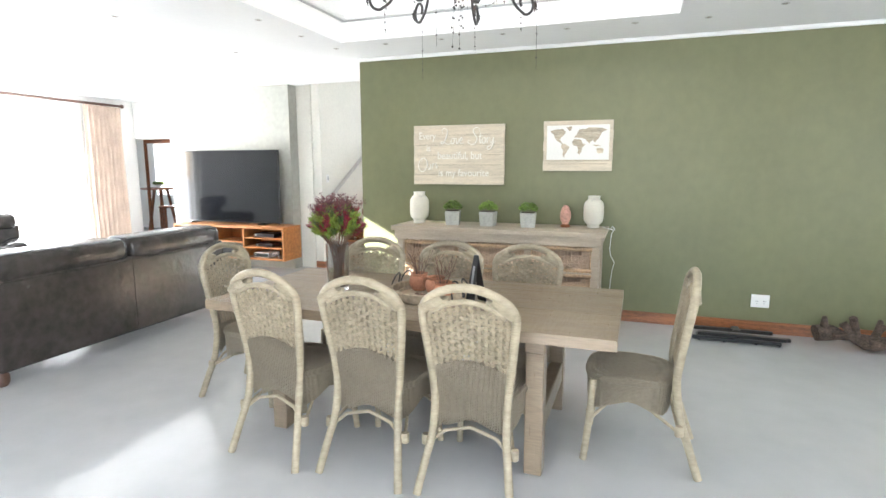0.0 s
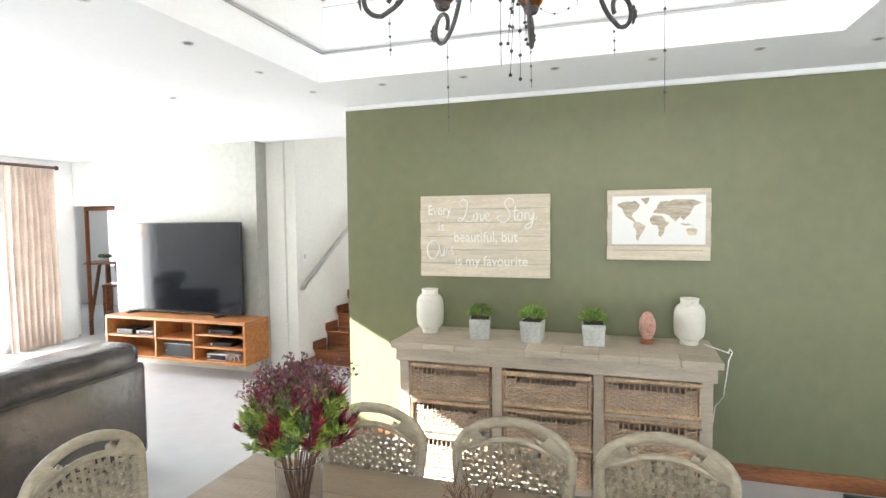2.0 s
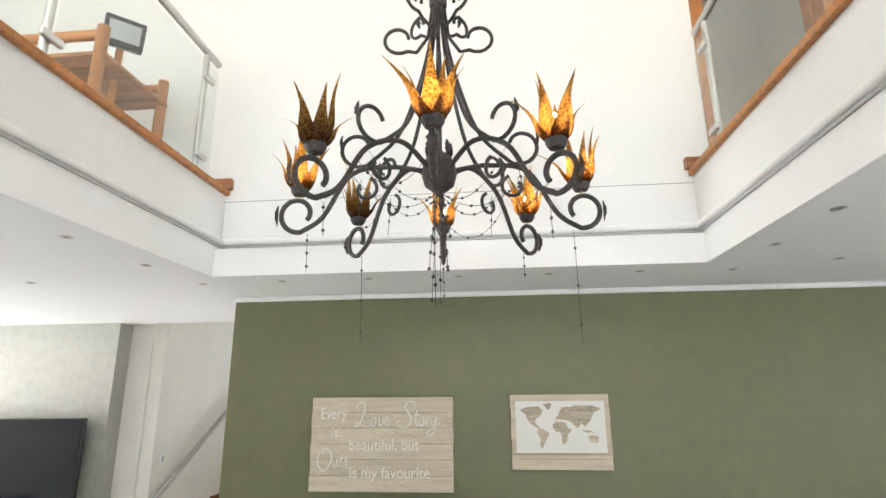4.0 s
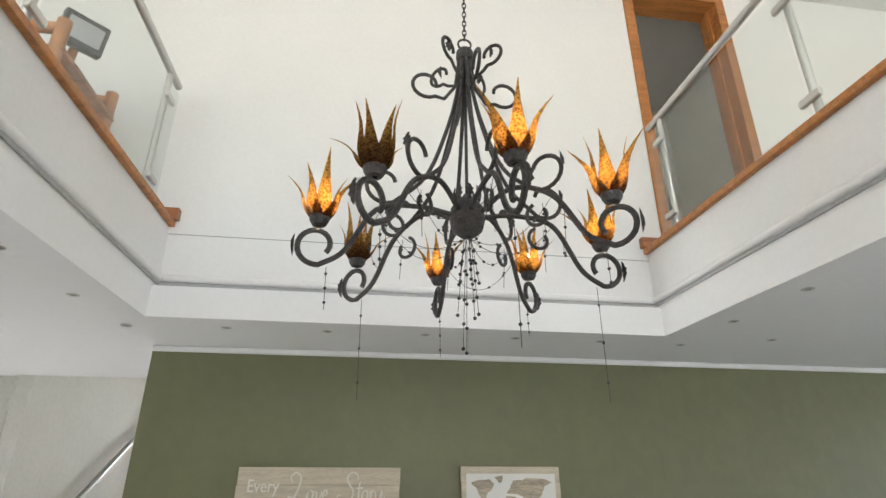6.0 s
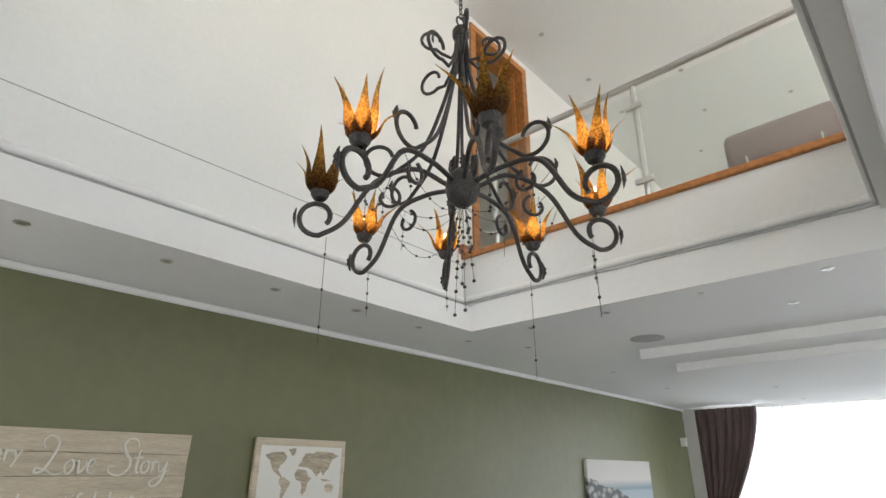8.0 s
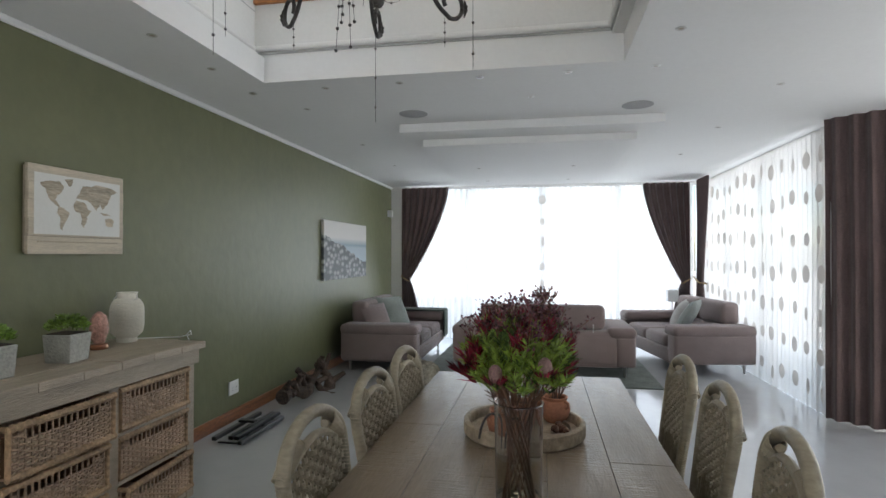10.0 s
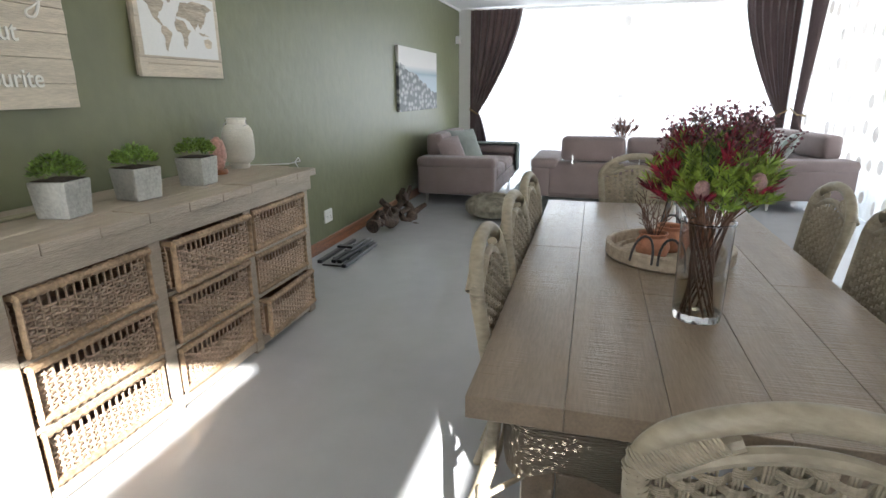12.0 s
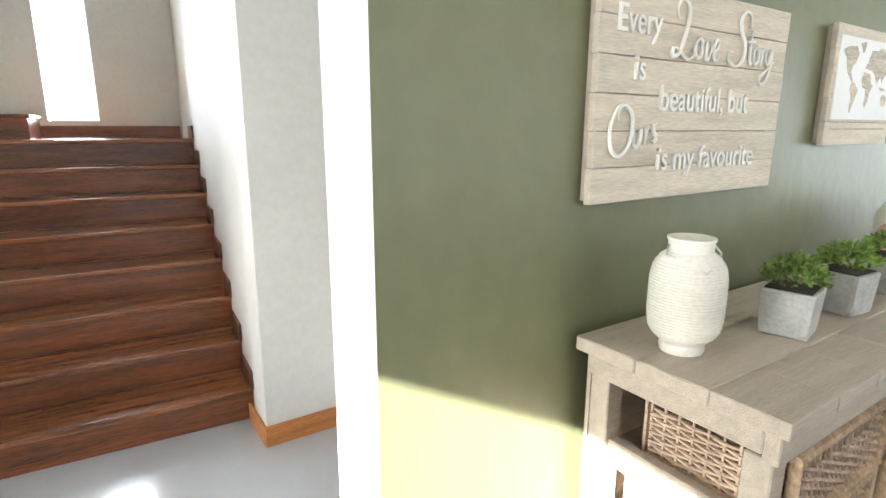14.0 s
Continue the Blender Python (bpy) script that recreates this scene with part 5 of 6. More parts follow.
def chandelier():
    o = thing("chandelier", "black iron chandelier with scrolled arms and amber shades above the table", "chandelier")
    rng = random.Random(11)
    bm = bmesh.new()
    lathe(bm, [(0.0, -0.085), (0.03, -0.08), (0.06, -0.055), (0.072, -0.01), (0.066, 0.04), (0.045, 0.07), (0.03, 0.085), (0.0, 0.09)], 20, cap=False)
    part("hub", bm, IRON, o, smooth=True)
    for k in range(8):
        bm = bmesh.new()
        iron_leaf(bm, 0.035, 0.06, 0.075, Matrix.Rotation(radians(45 * k), 4, "Z"))
        part("hub_leaf", bm, IRON, o)
    bm = bmesh.new()
    tube(bm, [(0, 0, 0.08), (0, 0, 0.8)], 0.007, 8)
    part("centre_rod", bm, IRON, o, smooth=True)
    bm = bmesh.new()
    lathe(bm, [(0.035, 0.79), (0.04, 0.8), (0.04, 0.835), (0.03, 0.85), (0.012, 0.857)], 16)
    tube(bm, [(0.03 * math.cos(t), 0, 0.885 + 0.03 * math.sin(t)) for t in [2 * math.pi * j / 14 for j in range(14)]], 0.005, 6, closed=True)
    part("crown", bm, IRON, o, smooth=True)
    for k in range(8):
        m = Matrix.Rotation(radians(4 + 45 * k), 4, "Z")
        low = k % 2 == 0
        R, drop = 0.56, -0.20
        line = curve([(0.06, 0.0, 0.01), (0.2, 0, 0.075 if not low else 0.03), (0.36, 0, 0.0), (R - 0.09, 0, drop + 0.02), (R, 0, drop - 0.045)])
        sc = spiral(R + 0.012, drop + 0.033, 0.078, 0.045, -98, 215, 20)
        line = line[:-1] + [Vector((x, 0, z)) for x, z in sc]
        bm = bmesh.new()
        tube(bm, [m @ p for p in line], 0.0105, 8)
        x, z = sc[-1]
        iron_leaf(bm, R + 0.08, drop - 0.02, 0.09, m)
        part("arm", bm, IRON, o, smooth=True)
        # upper branch that ends in two scrolls
        r1 = curve([(0.02, 0, 0.8), (0.035, 0, 0.62), (0.085, 0, 0.4), (0.17, 0, 0.17), (0.3, 0, 0.035)])
        s1 = spiral(0.335, 0.115, 0.085, 0.045, -115, 160, 16)
        bm = bmesh.new()
        tube(bm, [m @ p for p in r1[:-1]] + [m @ Vector((x, 0, z)) for x, z in s1], 0.0085, 8)
        iron_leaf(bm, 0.39, 0.1, 0.075, m)
        part("branch", bm, IRON, o, smooth=True)
        bm = bmesh.new()
        if low:
            s2 = spiral(0.175, 0.63, 0.07, 0.045, -125, 175, 14)
            tube(bm, [m @ Vector(p) for p in ((0.025, 0, 0.8), (0.045, 0, 0.64), (0.095, 0, 0.565))] + [m @ Vector((x, 0, z)) for x, z in s2], 0.008, 8)
        else:
            s2 = spiral(0.135, 0.765, 0.056, 0.036, -110, 185, 14)
            tube(bm, [m @ Vector(p) for p in ((0.022, 0, 0.72), (0.045, 0, 0.67), (0.09, 0, 0.69))] + [m @ Vector((x, 0, z)) for x, z in s2], 0.0075, 8)
            iron_leaf(bm, 0.115, 0.75, 0.07, m)
        part("top_scroll", bm, IRON, o, smooth=True)
        # lower small scroll
        s3 = spiral(0.3, -0.065, 0.05, 0.03, 110, 400, 14)
        bm = bmesh.new()
        tube(bm, [m @ Vector((x, 0, z)) for x, z in s3], 0.0075, 8)
        part("small_scroll", bm, IRON, o, smooth=True)
        # lamp on the arm
        cz = drop + 0.128
        cup = bmesh.new()
        lathe(cup, [(0.01, -0.02), (0.026, -0.016), (0.036, 0.0), (0.038, 0.018), (0.034, 0.022), (0.02, 0.014), (0, 0.01)], 14, m @ Matrix.Translation((R + 0.01, 0, cz)), cap=False)
        part("cup", cup, IRON, o, smooth=True)
        for j in range(7):
            a = 360 / 7 * j + 12 + 23 * k
            bm = bmesh.new()
            mm = m @ Matrix.Translation((R + 0.01, 0, cz)) @ Matrix.Rotation(radians(a), 4, "Z")
            tall = (0.28, 0.17, 0.22, 0.17, 0.24, 0.18, 0.2)[j]
            lean = (0.01, 0.08, 0.035, 0.11, 0.01, 0.065, 0.03)[j]
            rows = []
            for i in range(9):
                t = i / 8
                w = 0.044 * math.sin(min(1, t * 2.2 + 0.35) * math.pi / 2) * (1 - t) ** 1.1 + 0.001
                rr = 0.02 + 0.052 * math.sin(min(1, t * 1.8) * math.pi / 2) - 0.016 * math.sin(max(0, t - 0.3) * 4.2) + lean * t ** 2.5
                zz = tall * t ** 1.15
                rows.append([bm.verts.new(mm @ Vector((rr - 0.42 * u * u * w, u * w, zz))) for u in (-1, -0.5, 0, 0.5, 1)])
            for r0, rr1 in zip(rows, rows[1:]):
                for u in range(4):
                    bm.faces.new((r0[u], r0[u + 1], rr1[u + 1], rr1[u]))
            bmesh.ops.solidify(bm, geom=bm.faces[:], thickness=0.002)
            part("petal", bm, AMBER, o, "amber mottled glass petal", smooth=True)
        bm = bmesh.new()
        lathe(bm, [(0.009, 0.01), (0.011, 0.03), (0.02, 0.055), (0.021, 0.07), (0.012, 0.095), (0.002, 0.115)], 12, m @ Matrix.Translation((R + 0.01, 0, cz)))
        lit = k not in (3, 5)
        part("bulb", bm, BULB if lit else DULL, o, "glowing candle bulb" if lit else "unlit candle bulb", smooth=True)
        # bead strings
        bm = bmesh.new()

        def string(p, q, sag, n=14, bead=3):
            pts = []
            for i in range(n + 1):
                t = i / n
                pts.append(Vector(p).lerp(Vector(q), t) + Vector((0, 0, -sag * 4 * t * (1 - t))))
            tube(bm, pts, 0.0012, 4)
            for i in range(2, n, bead):
                bmesh.ops.create_icosphere(bm, subdivisions=1, radius=0.0065, matrix=Matrix.Translation(pts[i]))
        tipz = (0.45, 0.12, 0.2, 0.42, 0.16, 0.12, 0.38, 0.14)[k]
        tip = m @ Vector((R - 0.03, 0, drop - 0.05))
        string(tip, tip + Vector((0.004, 0, -tipz)), 0, 12, 4)
        string(m @ Vector((0.32, 0, -0.02)), m @ Vector((0.322, 0.01, -0.2)), 0, 8, 3)
        m2 = Matrix.Rotation(radians(4 + 45 * (k + 1)), 4, "Z")
        if k % 2:
            string(m @ Vector((0.4, 0, -0.06)), m2 @ Vector((0.4, 0, -0.06)), 0.12)
        string(Vector((0, 0, -0.08)), m @ Vector((0.36, 0, 0.0)), 0.1)
        tagged(part("bead_string", bm, IRON, o), kind="stuff")
    bm = bmesh.new()
    for i in range(8):
        a, L = i * 0.8, 0.2 + 0.13 * (i % 3)
        p = Vector((0.012 * math.cos(a), 0.012 * math.sin(a), -0.07))
        q = p + Vector((0.03 * math.cos(a), 0.03 * math.sin(a), -L))
        tube(bm, [p, q], 0.0012, 4)
        for t in (0.35, 0.6, 0.8, 1):
            bmesh.ops.create_icosphere(bm, subdivisions=1, radius=0.008, matrix=Matrix.Translation(p.lerp(q, t)))
    tagged(part("bead_tassel", bm, IRON, o), kind="stuff")
    bm = bmesh.new()
    z, i = 0.915, 0
    while z < 2.95:
        n = 10
        pts = []
        for j in range(n):
            a = 2 * math.pi * j / n
            x, y = 0.009 * math.cos(a), 0.019 * math.sin(a)
            pts.append((x if i % 2 else 0, 0 if i % 2 else x, z + y + 0.012))
        tube(bm, pts, 0.0028, 5, closed=True)
        z += 0.028
        i += 1
    part("chain", bm, IRON, o)
    o.matrix_basis = pose(1.775, -1.92, 2.87)


chandelier()

# ---- television corner ----
tv = thing("television", "very large flat black television standing on the wooden media unit", "television")
part("case", boxes((-3.85, 1.13, 0.7, -1.98, 1.18, 1.785), bevel=0.006), BLACK, tv)
part("screen", boxes((-3.838, 1.1275, 0.715, -1.992, 1.1298, 1.775)), SCREEN, tv)
for x in (-3.6, -2.3):
    part("foot", boxes((x, 1.03, 0.6805, x + 0.05, 1.25, 0.6995), bevel=0.003), BLACK, tv)
unit = thing("media_unit", "honey brown open-fronted wooden media unit holding electronic devices under the television", "cabinet")
X0, X1, Y0, Y1 = -3.76, -1.745, 0.87, 1.298
part("top", boxes((X0, Y0, 0.645, X1, Y1, 0.68), bevel=0.004), HONEY, unit)
part("base", boxes((X0 + 0.031, Y0, 0.19, X1 - 0.031, Y1, 0.22), bevel=0.003), HONEY, unit)
for x in (X0, X1 - 0.03):
    part("side", boxes((x, Y0, 0.19, x + 0.03, Y1, 0.6445), bevel=0.003), HONEY, unit)
part("back", boxes((X0 + 0.031, Y1 - 0.02, 0.221, X1 - 0.031, Y1, 0.644)), HONEY, unit)
DV = [-3.01, -2.46]
for x in DV:
    part("divider", boxes((x, Y0, 0.221, x + 0.025, Y1 - 0.021, 0.644), bevel=0.002), HONEY, unit)
for a, b, zs in ((X0 + 0.031, DV[0] - 0.001, (0.43,)), (DV[0] + 0.026, DV[1] - 0.001, (0.43,)), (DV[1] + 0.026, X1 - 0.031, (0.36, 0.5))):
    for z in zs:
        part("shelf", boxes((a, Y0 + 0.01, z, b, Y1 - 0.021, z + 0.02), bevel=0.002), HONEY, unit)


def device(name, label, x0, x1, z, h, m, d=0.25):
    e = thing(name, label, "electronics")
    part("case", boxes((x0, Y0 + 0.06, z + 0.001, x1, Y0 + 0.06 + d, z + h), bevel=0.005, seg=2), m, e)
    part("front_panel", boxes((x0 + 0.01, Y0 + 0.056, z + 0.01, x1 - 0.01, Y0 + 0.059, z + h - 0.01)), BLACK, e)
    part("knob", boxes((x0 + 0.03, Y0 + 0.045, z + h * 0.4, x0 + 0.05, Y0 + 0.0555, z + h * 0.4 + 0.02), bevel=0.003), STEEL, e)


device("amplifier", "silver amplifier with dark front on the media unit shelf", -2.93, -2.55, 0.22, 0.16, GREYMETAL, 0.3)
device("decoder", "slim black decoder box on the media unit shelf", -2.3, -1.95, 0.52, 0.05, BLACK)
device("disc_player", "slim black disc player on the media unit shelf", -2.28, -1.98, 0.38, 0.045, BLACK)
device("game_console", "white games console on the media unit shelf", -2.32, -2.05, 0.22, 0.07, PLASTIC)
device("black_box", "black set-top box on the media unit shelf", -3.65, -3.4, 0.45, 0.06, BLACK)
device("router", "grey router box on the media unit shelf", -3.35, -3.1, 0.45, 0.05, GREYMETAL)
for k in range(3):
    bm = bmesh.new()
    tube(bm, curve([(-2.04 + 0.05 * k, Y0 + 0.05, 0.225), (-1.98 + 0.03 * k, Y0 + 0.04, 0.3), (-1.9, Y0 + 0.06, 0.26 + 0.02 * k), (-1.87, Y0 + 0.05, 0.228)]), 0.004, 6)
    tagged(part("loose_cable", bm, PLASTIC if k else BLACK, smooth=True), ("white" if k else "black") + " loose cable looped on the media unit shelf", "cable")

rail = thing("handrail", "brushed steel handrail on the wall of the stairs", "handrail")
bm = bmesh.new()
tube(bm, curve([(-1.46, 1.56, 0.98), (-1.42, 1.54, 1.0), (-1.41, 1.56, 1.05), (-1.41, 1.9, 1.27), (-1.41, 3.7, 2.43), (-1.41, 4.2, 2.45)], 5), 0.029, 12)
part("tube", bm, STEEL, rail, smooth=True)
for y, z in ((1.8, 1.2), (2.9, 1.91), (3.6, 2.36)):
    bm = bmesh.new()
    tube(bm, [(-1.478, y, z - 0.06), (-1.42, y, z - 0.06), (-1.41, y, z - 0.02)], 0.007, 8)
    part("bracket", bm, STEEL, rail, smooth=True)
rail.matrix_basis = Matrix.Translation((0, -0.08, 0)) @ WELL
sw = thing("light_switch", "white two-lever light switch on the wall by the stairs", "switch")
part("plate", boxes((-1.4785, 1.62, 1.3, -1.468, 1.7, 1.42), bevel=0.003), PLASTIC, sw)
part("lever", boxes((-1.4675, 1.645, 1.33, -1.464, 1.675, 1.39), bevel=0.001), GREYMETAL, sw)
so = thing("wall_socket", "white double wall socket low on the green wall", "socket")
part("plate", boxes((4.02, -0.012, 0.24, 4.17, -0.0005, 0.36), bevel=0.003), PLASTIC, so)
for x in (4.055, 4.115):
    part("rocker", boxes((x, -0.015, 0.32, x + 0.022, -0.0122, 0.345), bevel=0.001), PLASTIC, so)
    for dx, dz in ((0.003, 0.295), (0.015, 0.295), (0.009, 0.275)):
        part("hole", boxes((x + dx, -0.0128, dz, x + dx + 0.006, -0.0122, dz + 0.006)), BLACK, so)

# ---- curtains and windows ----
def cloth(name, bm_or_none, p0, p1, z0, z1, folds, depth, m, parent, waist=None, seed=0, thick=True):
    """Hanging cloth between two points; waist: (height, share of the width, side 0 or 1)."""
    rng = random.Random(seed)
    p0, p1 = Vector(p0), Vector(p1)
    d = (p1 - p0)
    nrm = Vector((-d.y, d.x)).normalized()
    nx, nz = folds * 8, 26 if waist else 6
    ph = [rng.uniform(0.7, 1.3) for _ in range(folds + 1)]
    bm = bmesh.new()
    g = []
    for k in range(nz + 1):
        z = z1 + (z0 - z1) * k / nz
        share = 1.0
        if waist:
            wz, ws, side = waist
            if z > wz:
                t = (z1 - z) / (z1 - wz)
                share = 1 - (1 - ws) * t ** 1.5
            else:
                share = ws + (0.35 * (1 - ws)) * ((wz - z) / wz) ** 0.6
        row = []
        for i in range(nx + 1):
            u = i / nx
            uu = u * share if not waist or waist[2] == 0 else 1 - (1 - u) * share
            f = ph[int(u * folds)] * math.sin(2 * math.pi * u * folds) * depth * (0.65 + 0.35 * k / nz if not waist else 0.5 + 0.5 * share)
            q = p0 + d * uu + nrm * (f + 0.3 * depth * math.sin(5 * u + z * 2.1 + seed))
            row.append(bm.verts.new((q.x, q.y, z)))
        g.append(row)
    for a, b in zip(g, g[1:]):
        for i in range(nx):
            bm.faces.new((a[i], a[i + 1], b[i + 1], b[i]))
    return part(name, bm, m, parent, smooth=True)


def curtain(label, p0, p1, z0, z1, folds, depth, m, waist=None, seed=0, group=""):
    c = thing("curtain", label, "curtain", group=group)
    cloth("cloth", None, p0, p1, z0, z1, folds, depth, m, c, waist, seed)
    if waist:
        wz, ws, side = waist
        a, b = Vector(p0), Vector(p1)
        e = a if side == 0 else b
        o = a.lerp(b, ws) if side == 0 else b.lerp(a, ws)
        bm = bmesh.new()
        n = Vector((-(b - a).y, (b - a).x)).normalized() * (depth + 0.02)
        tube(bm, [(e.x, e.y, wz + 0.1), (e.x + n.x, e.y + n.y, wz + 0.03), (o.x + n.x, o.y + n.y, wz - 0.02), (o.x - n.x, o.y - n.y, wz), (e.x - n.x, e.y - n.y, wz + 0.08)], 0.012, 8)
        part("tieback", bm, mat("gold_cord", (0.35, 0.25, 0.12), 0.5), c, "golden cord tieback", smooth=True)
    return c


curtain("dark brown curtain tied back beside the green wall", (9.14, -0.24), (9.14, -1.1), 0.01, 2.68, 7, 0.035, CURTAIN, (1.02, 0.16, 0), 1, "tied curtains of the east window")
curtain("dark brown curtain tied back in the far corner", (9.14, -4.38), (9.14, -5.12), 0.01, 2.68, 7, 0.035, CURTAIN, (1.02, 0.18, 1), 2, "tied curtains of the east window")
curtain("narrow dark brown curtain hanging at the corner of the side window", (9.05, -5.2), (8.42, -5.2), 0.01, 2.69, 5, 0.035, CURTAIN, (1.05, 0.5, 0), 3)
curtain("wide dark brown curtain hanging to the floor by the side window", (5.1, -5.25), (4.47, -5.93), 0.01, 2.715, 7, 0.045, CURTAIN, None, 4)


def sheer(label, p0, p1, folds, seed, dots):
    c = thing("sheer_curtain", label, "curtain")
    cloth("cloth", None, p0, p1, 0.006, 2.66, folds, 0.022, SHEER, c, None, seed)
    rng = random.Random(seed)
    bm = bmesh.new()
    a, b = Vector(p0), Vector(p1)
    d = (b - a).normalized()
    n = Vector((-d.y, d.x)) * 0.03
    for u in dots:
        for k in range(7):
            z = 0.2 + k * 0.37 + rng.uniform(-0.05, 0.05)
            p = a + d * (u + rng.uniform(-0.03, 0.03))
            r = rng.choice((0.088, 0.08, 0.066))
            w = r * rng.choice((0.45, 0.8, 0.9))
            for s in (1,):
                ring = [bm.verts.new((p.x + n.x * s + d.x * w * math.cos(t), p.y + n.y * s + d.y * w * math.cos(t), z + r * math.sin(t))) for t in [2 * math.pi * j / 12 for j in range(12)]]
                bm.faces.new(ring)
    tagged(part("dots", bm, DOT, c), kind="stuff")


sheer("white sheer curtain with embroidered grey dots across the east window", (9.22, -5.2), (9.22, -0.3), 46, 6, (2.46,))
sheer("white sheer curtain with embroidered grey dots along the side window", (5.1, -5.3), (9.1, -5.3), 40, 7, [0.14 + 0.27 * i for i in range(15)])
FRAME = mat("white_frame", (0.78, 0.78, 0.76), 0.4, vary=0.02, bump=0)
for i, y in enumerate((-0.32, -1.4, -2.72, -4.0, -5.3)):
    struct("window_frame", boxes((9.32, y - 0.035, 0, 9.38, y + 0.035, 2.659)), FRAME)
for x in (5.45, 6.7, 7.95, 9.15):
    struct("window_frame", boxes((x - 0.035, -5.47, 0, x + 0.035, -5.41, 2.659)), FRAME)
for y in (-1.45, -0.3, 0.9):
    struct("window_frame", boxes((-6.05, y - 0.045, 0.06, -5.97, y + 0.045, 2.389)), FRAME)
struct("window_frame", boxes((-6.05, -1.5, 2.39, -5.97, 0.95, 2.449), (-6.05, -1.5, 0, -5.97, 0.95, 0.059), (-6.04, -1.5, 1.98, -5.98, 0.95, 2.04)), FRAME)
rod = thing("curtain_rod", "dark wooden curtain rod above the glass doors", "curtain rod")
bm = bmesh.new()
tube(bm, [(-5.74, -3.2, 2.6), (-5.74, 1.82, 2.6)], 0.022, 10)
part("pole", bm, RODWOOD, rod, smooth=True)
bm = bmesh.new()
lathe(bm, [(0.022, 0), (0.035, 0.01), (0.03, 0.035), (0.01, 0.05)], 12, pose(-5.74, 1.822, 2.6, -90))
part("finial", bm, RODWOOD, rod, smooth=True)
curtain("beige pleated curtain drawn aside beside the glass doors", (-5.74, 1.1), (-5.74, 1.8), 0.01, 2.575, 8, 0.04, BEIGECURTAIN, None, 5)
se = thing("motion_sensor", "small white motion sensor on the wall beside the curtain", "sensor")
part("case", boxes((-5.66, 2.11, 2.1, -5.58, 2.199, 2.22), bevel=0.01, seg=2), PLASTIC, se)
se = thing("motion_sensor", "small white motion sensor high on the green wall", "sensor")
part("case", boxes((9.02, -0.09, 2.16, 9.1, -0.004, 2.28), bevel=0.01, seg=2), PLASTIC, se)

# ---- far room seen through the doorway ----
struct("door_1", boxes((-5.895, 2.37, 0, -5.86, 2.42, 2.05), (-5.86, 2.37, 1.98, -5.06, 2.42, 2.05)), STAIRWOOD, label="dark wooden door lining of the doorway")
bt = thing("bar_table", "tall round dark wooden bar table in the far room", "table")
bm = bmesh.new()
lathe(bm, [(0.36, 1.07), (0.38, 1.08), (0.38, 1.1), (0.36, 1.11)], 28)
part("tabletop", bm, STAIRWOOD, bt, smooth=True)
for k in range(4):
    bm = bmesh.new()
    a = radians(45 + 90 * k)
    tube(bm, [(0.12 * math.cos(a), 0.12 * math.sin(a), 1.068), (0.3 * math.cos(a), 0.3 * math.sin(a), 0)], 0.03, 8)
    part("leg", bm, STAIRWOOD, bt, smooth=True)
bt.matrix_basis = pose(-6.55, 3.3, 0)


def stool(at):
    s = thing("bar_stool", "dark wooden bar stool with a low back by the bar table", "stool", group="bar stools")
    part("seat", boxes((-0.18, -0.18, 0.72, 0.18, 0.18, 0.76), bevel=0.01), STAIRWOOD, s)
    for x in (-0.15, 0.15):
        for y in (-0.15, 0.15):
            part("leg", boxes((x - 0.02, y - 0.02, 0, x + 0.02, y + 0.02, 0.7195 if y < 0 else 1.0), bevel=0.004) if y < 0 else boxes((x - 0.02, y - 0.01, 0, x + 0.02, y + 0.02, 0.7195), bevel=0.004), STAIRWOOD, s)
        part("back_post", boxes((x - 0.02, 0.14, 0.7605, x + 0.02, 0.175, 1.05), bevel=0.004), STAIRWOOD, s)
    part("back_rail", boxes((-0.13, 0.145, 0.96, 0.13, 0.17, 1.04), bevel=0.004), STAIRWOOD, s)
    part("footrest", boxes((-0.13, -0.165, 0.25, 0.13, -0.135, 0.28), bevel=0.004), STAIRWOOD, s)
    s.matrix_basis = at
    return s


ST = stool(pose(-6.0, 3.0, 0, 0, 0, -60))
copy_thing(ST, pose(-6.3, 4.0, 0, 0, 0, 10))
fp = thing("potted_plant", "small green plant in a white bowl on the bar table", "plant")
bm = bmesh.new()
lathe(bm, [(0.03, 0), (0.06, 0.03), (0.065, 0.06), (0.055, 0.055)], 16)
part("bowl", bm, PLASTIC, fp, smooth=True)
bm = bmesh.new()
rng = random.Random(9)
for i in range(150):
    a = rng.uniform(0, 6.28)
    leaf(bm, Vector((0.03 * math.cos(a), 0.03 * math.sin(a), 0.05)), Vector((math.cos(a), math.sin(a), rng.uniform(0.2, 2))), 0.1, 0.02, a)
tagged(part("leaves", bm, LEAF, fp), kind="stuff")
fp.matrix_basis = pose(-6.6, 3.3, 1.111)

# ---- living room ----
struct("rug", boxes((5.95, -4.05, 0.0005, 8.9, -1.25, 0.014), bevel=0.004), GREYRUG, label="grey green woven rug under the sofas")


def cushion(label, at, m, w=0.45, h=0.45, t=0.16):
    o = thing("cushion", label, "cushion")
    bm = bmesh.new()
    pillow(bm, w, h, t)
    part("cover", bm, m, o, smooth=True)
    o.matrix_basis = at


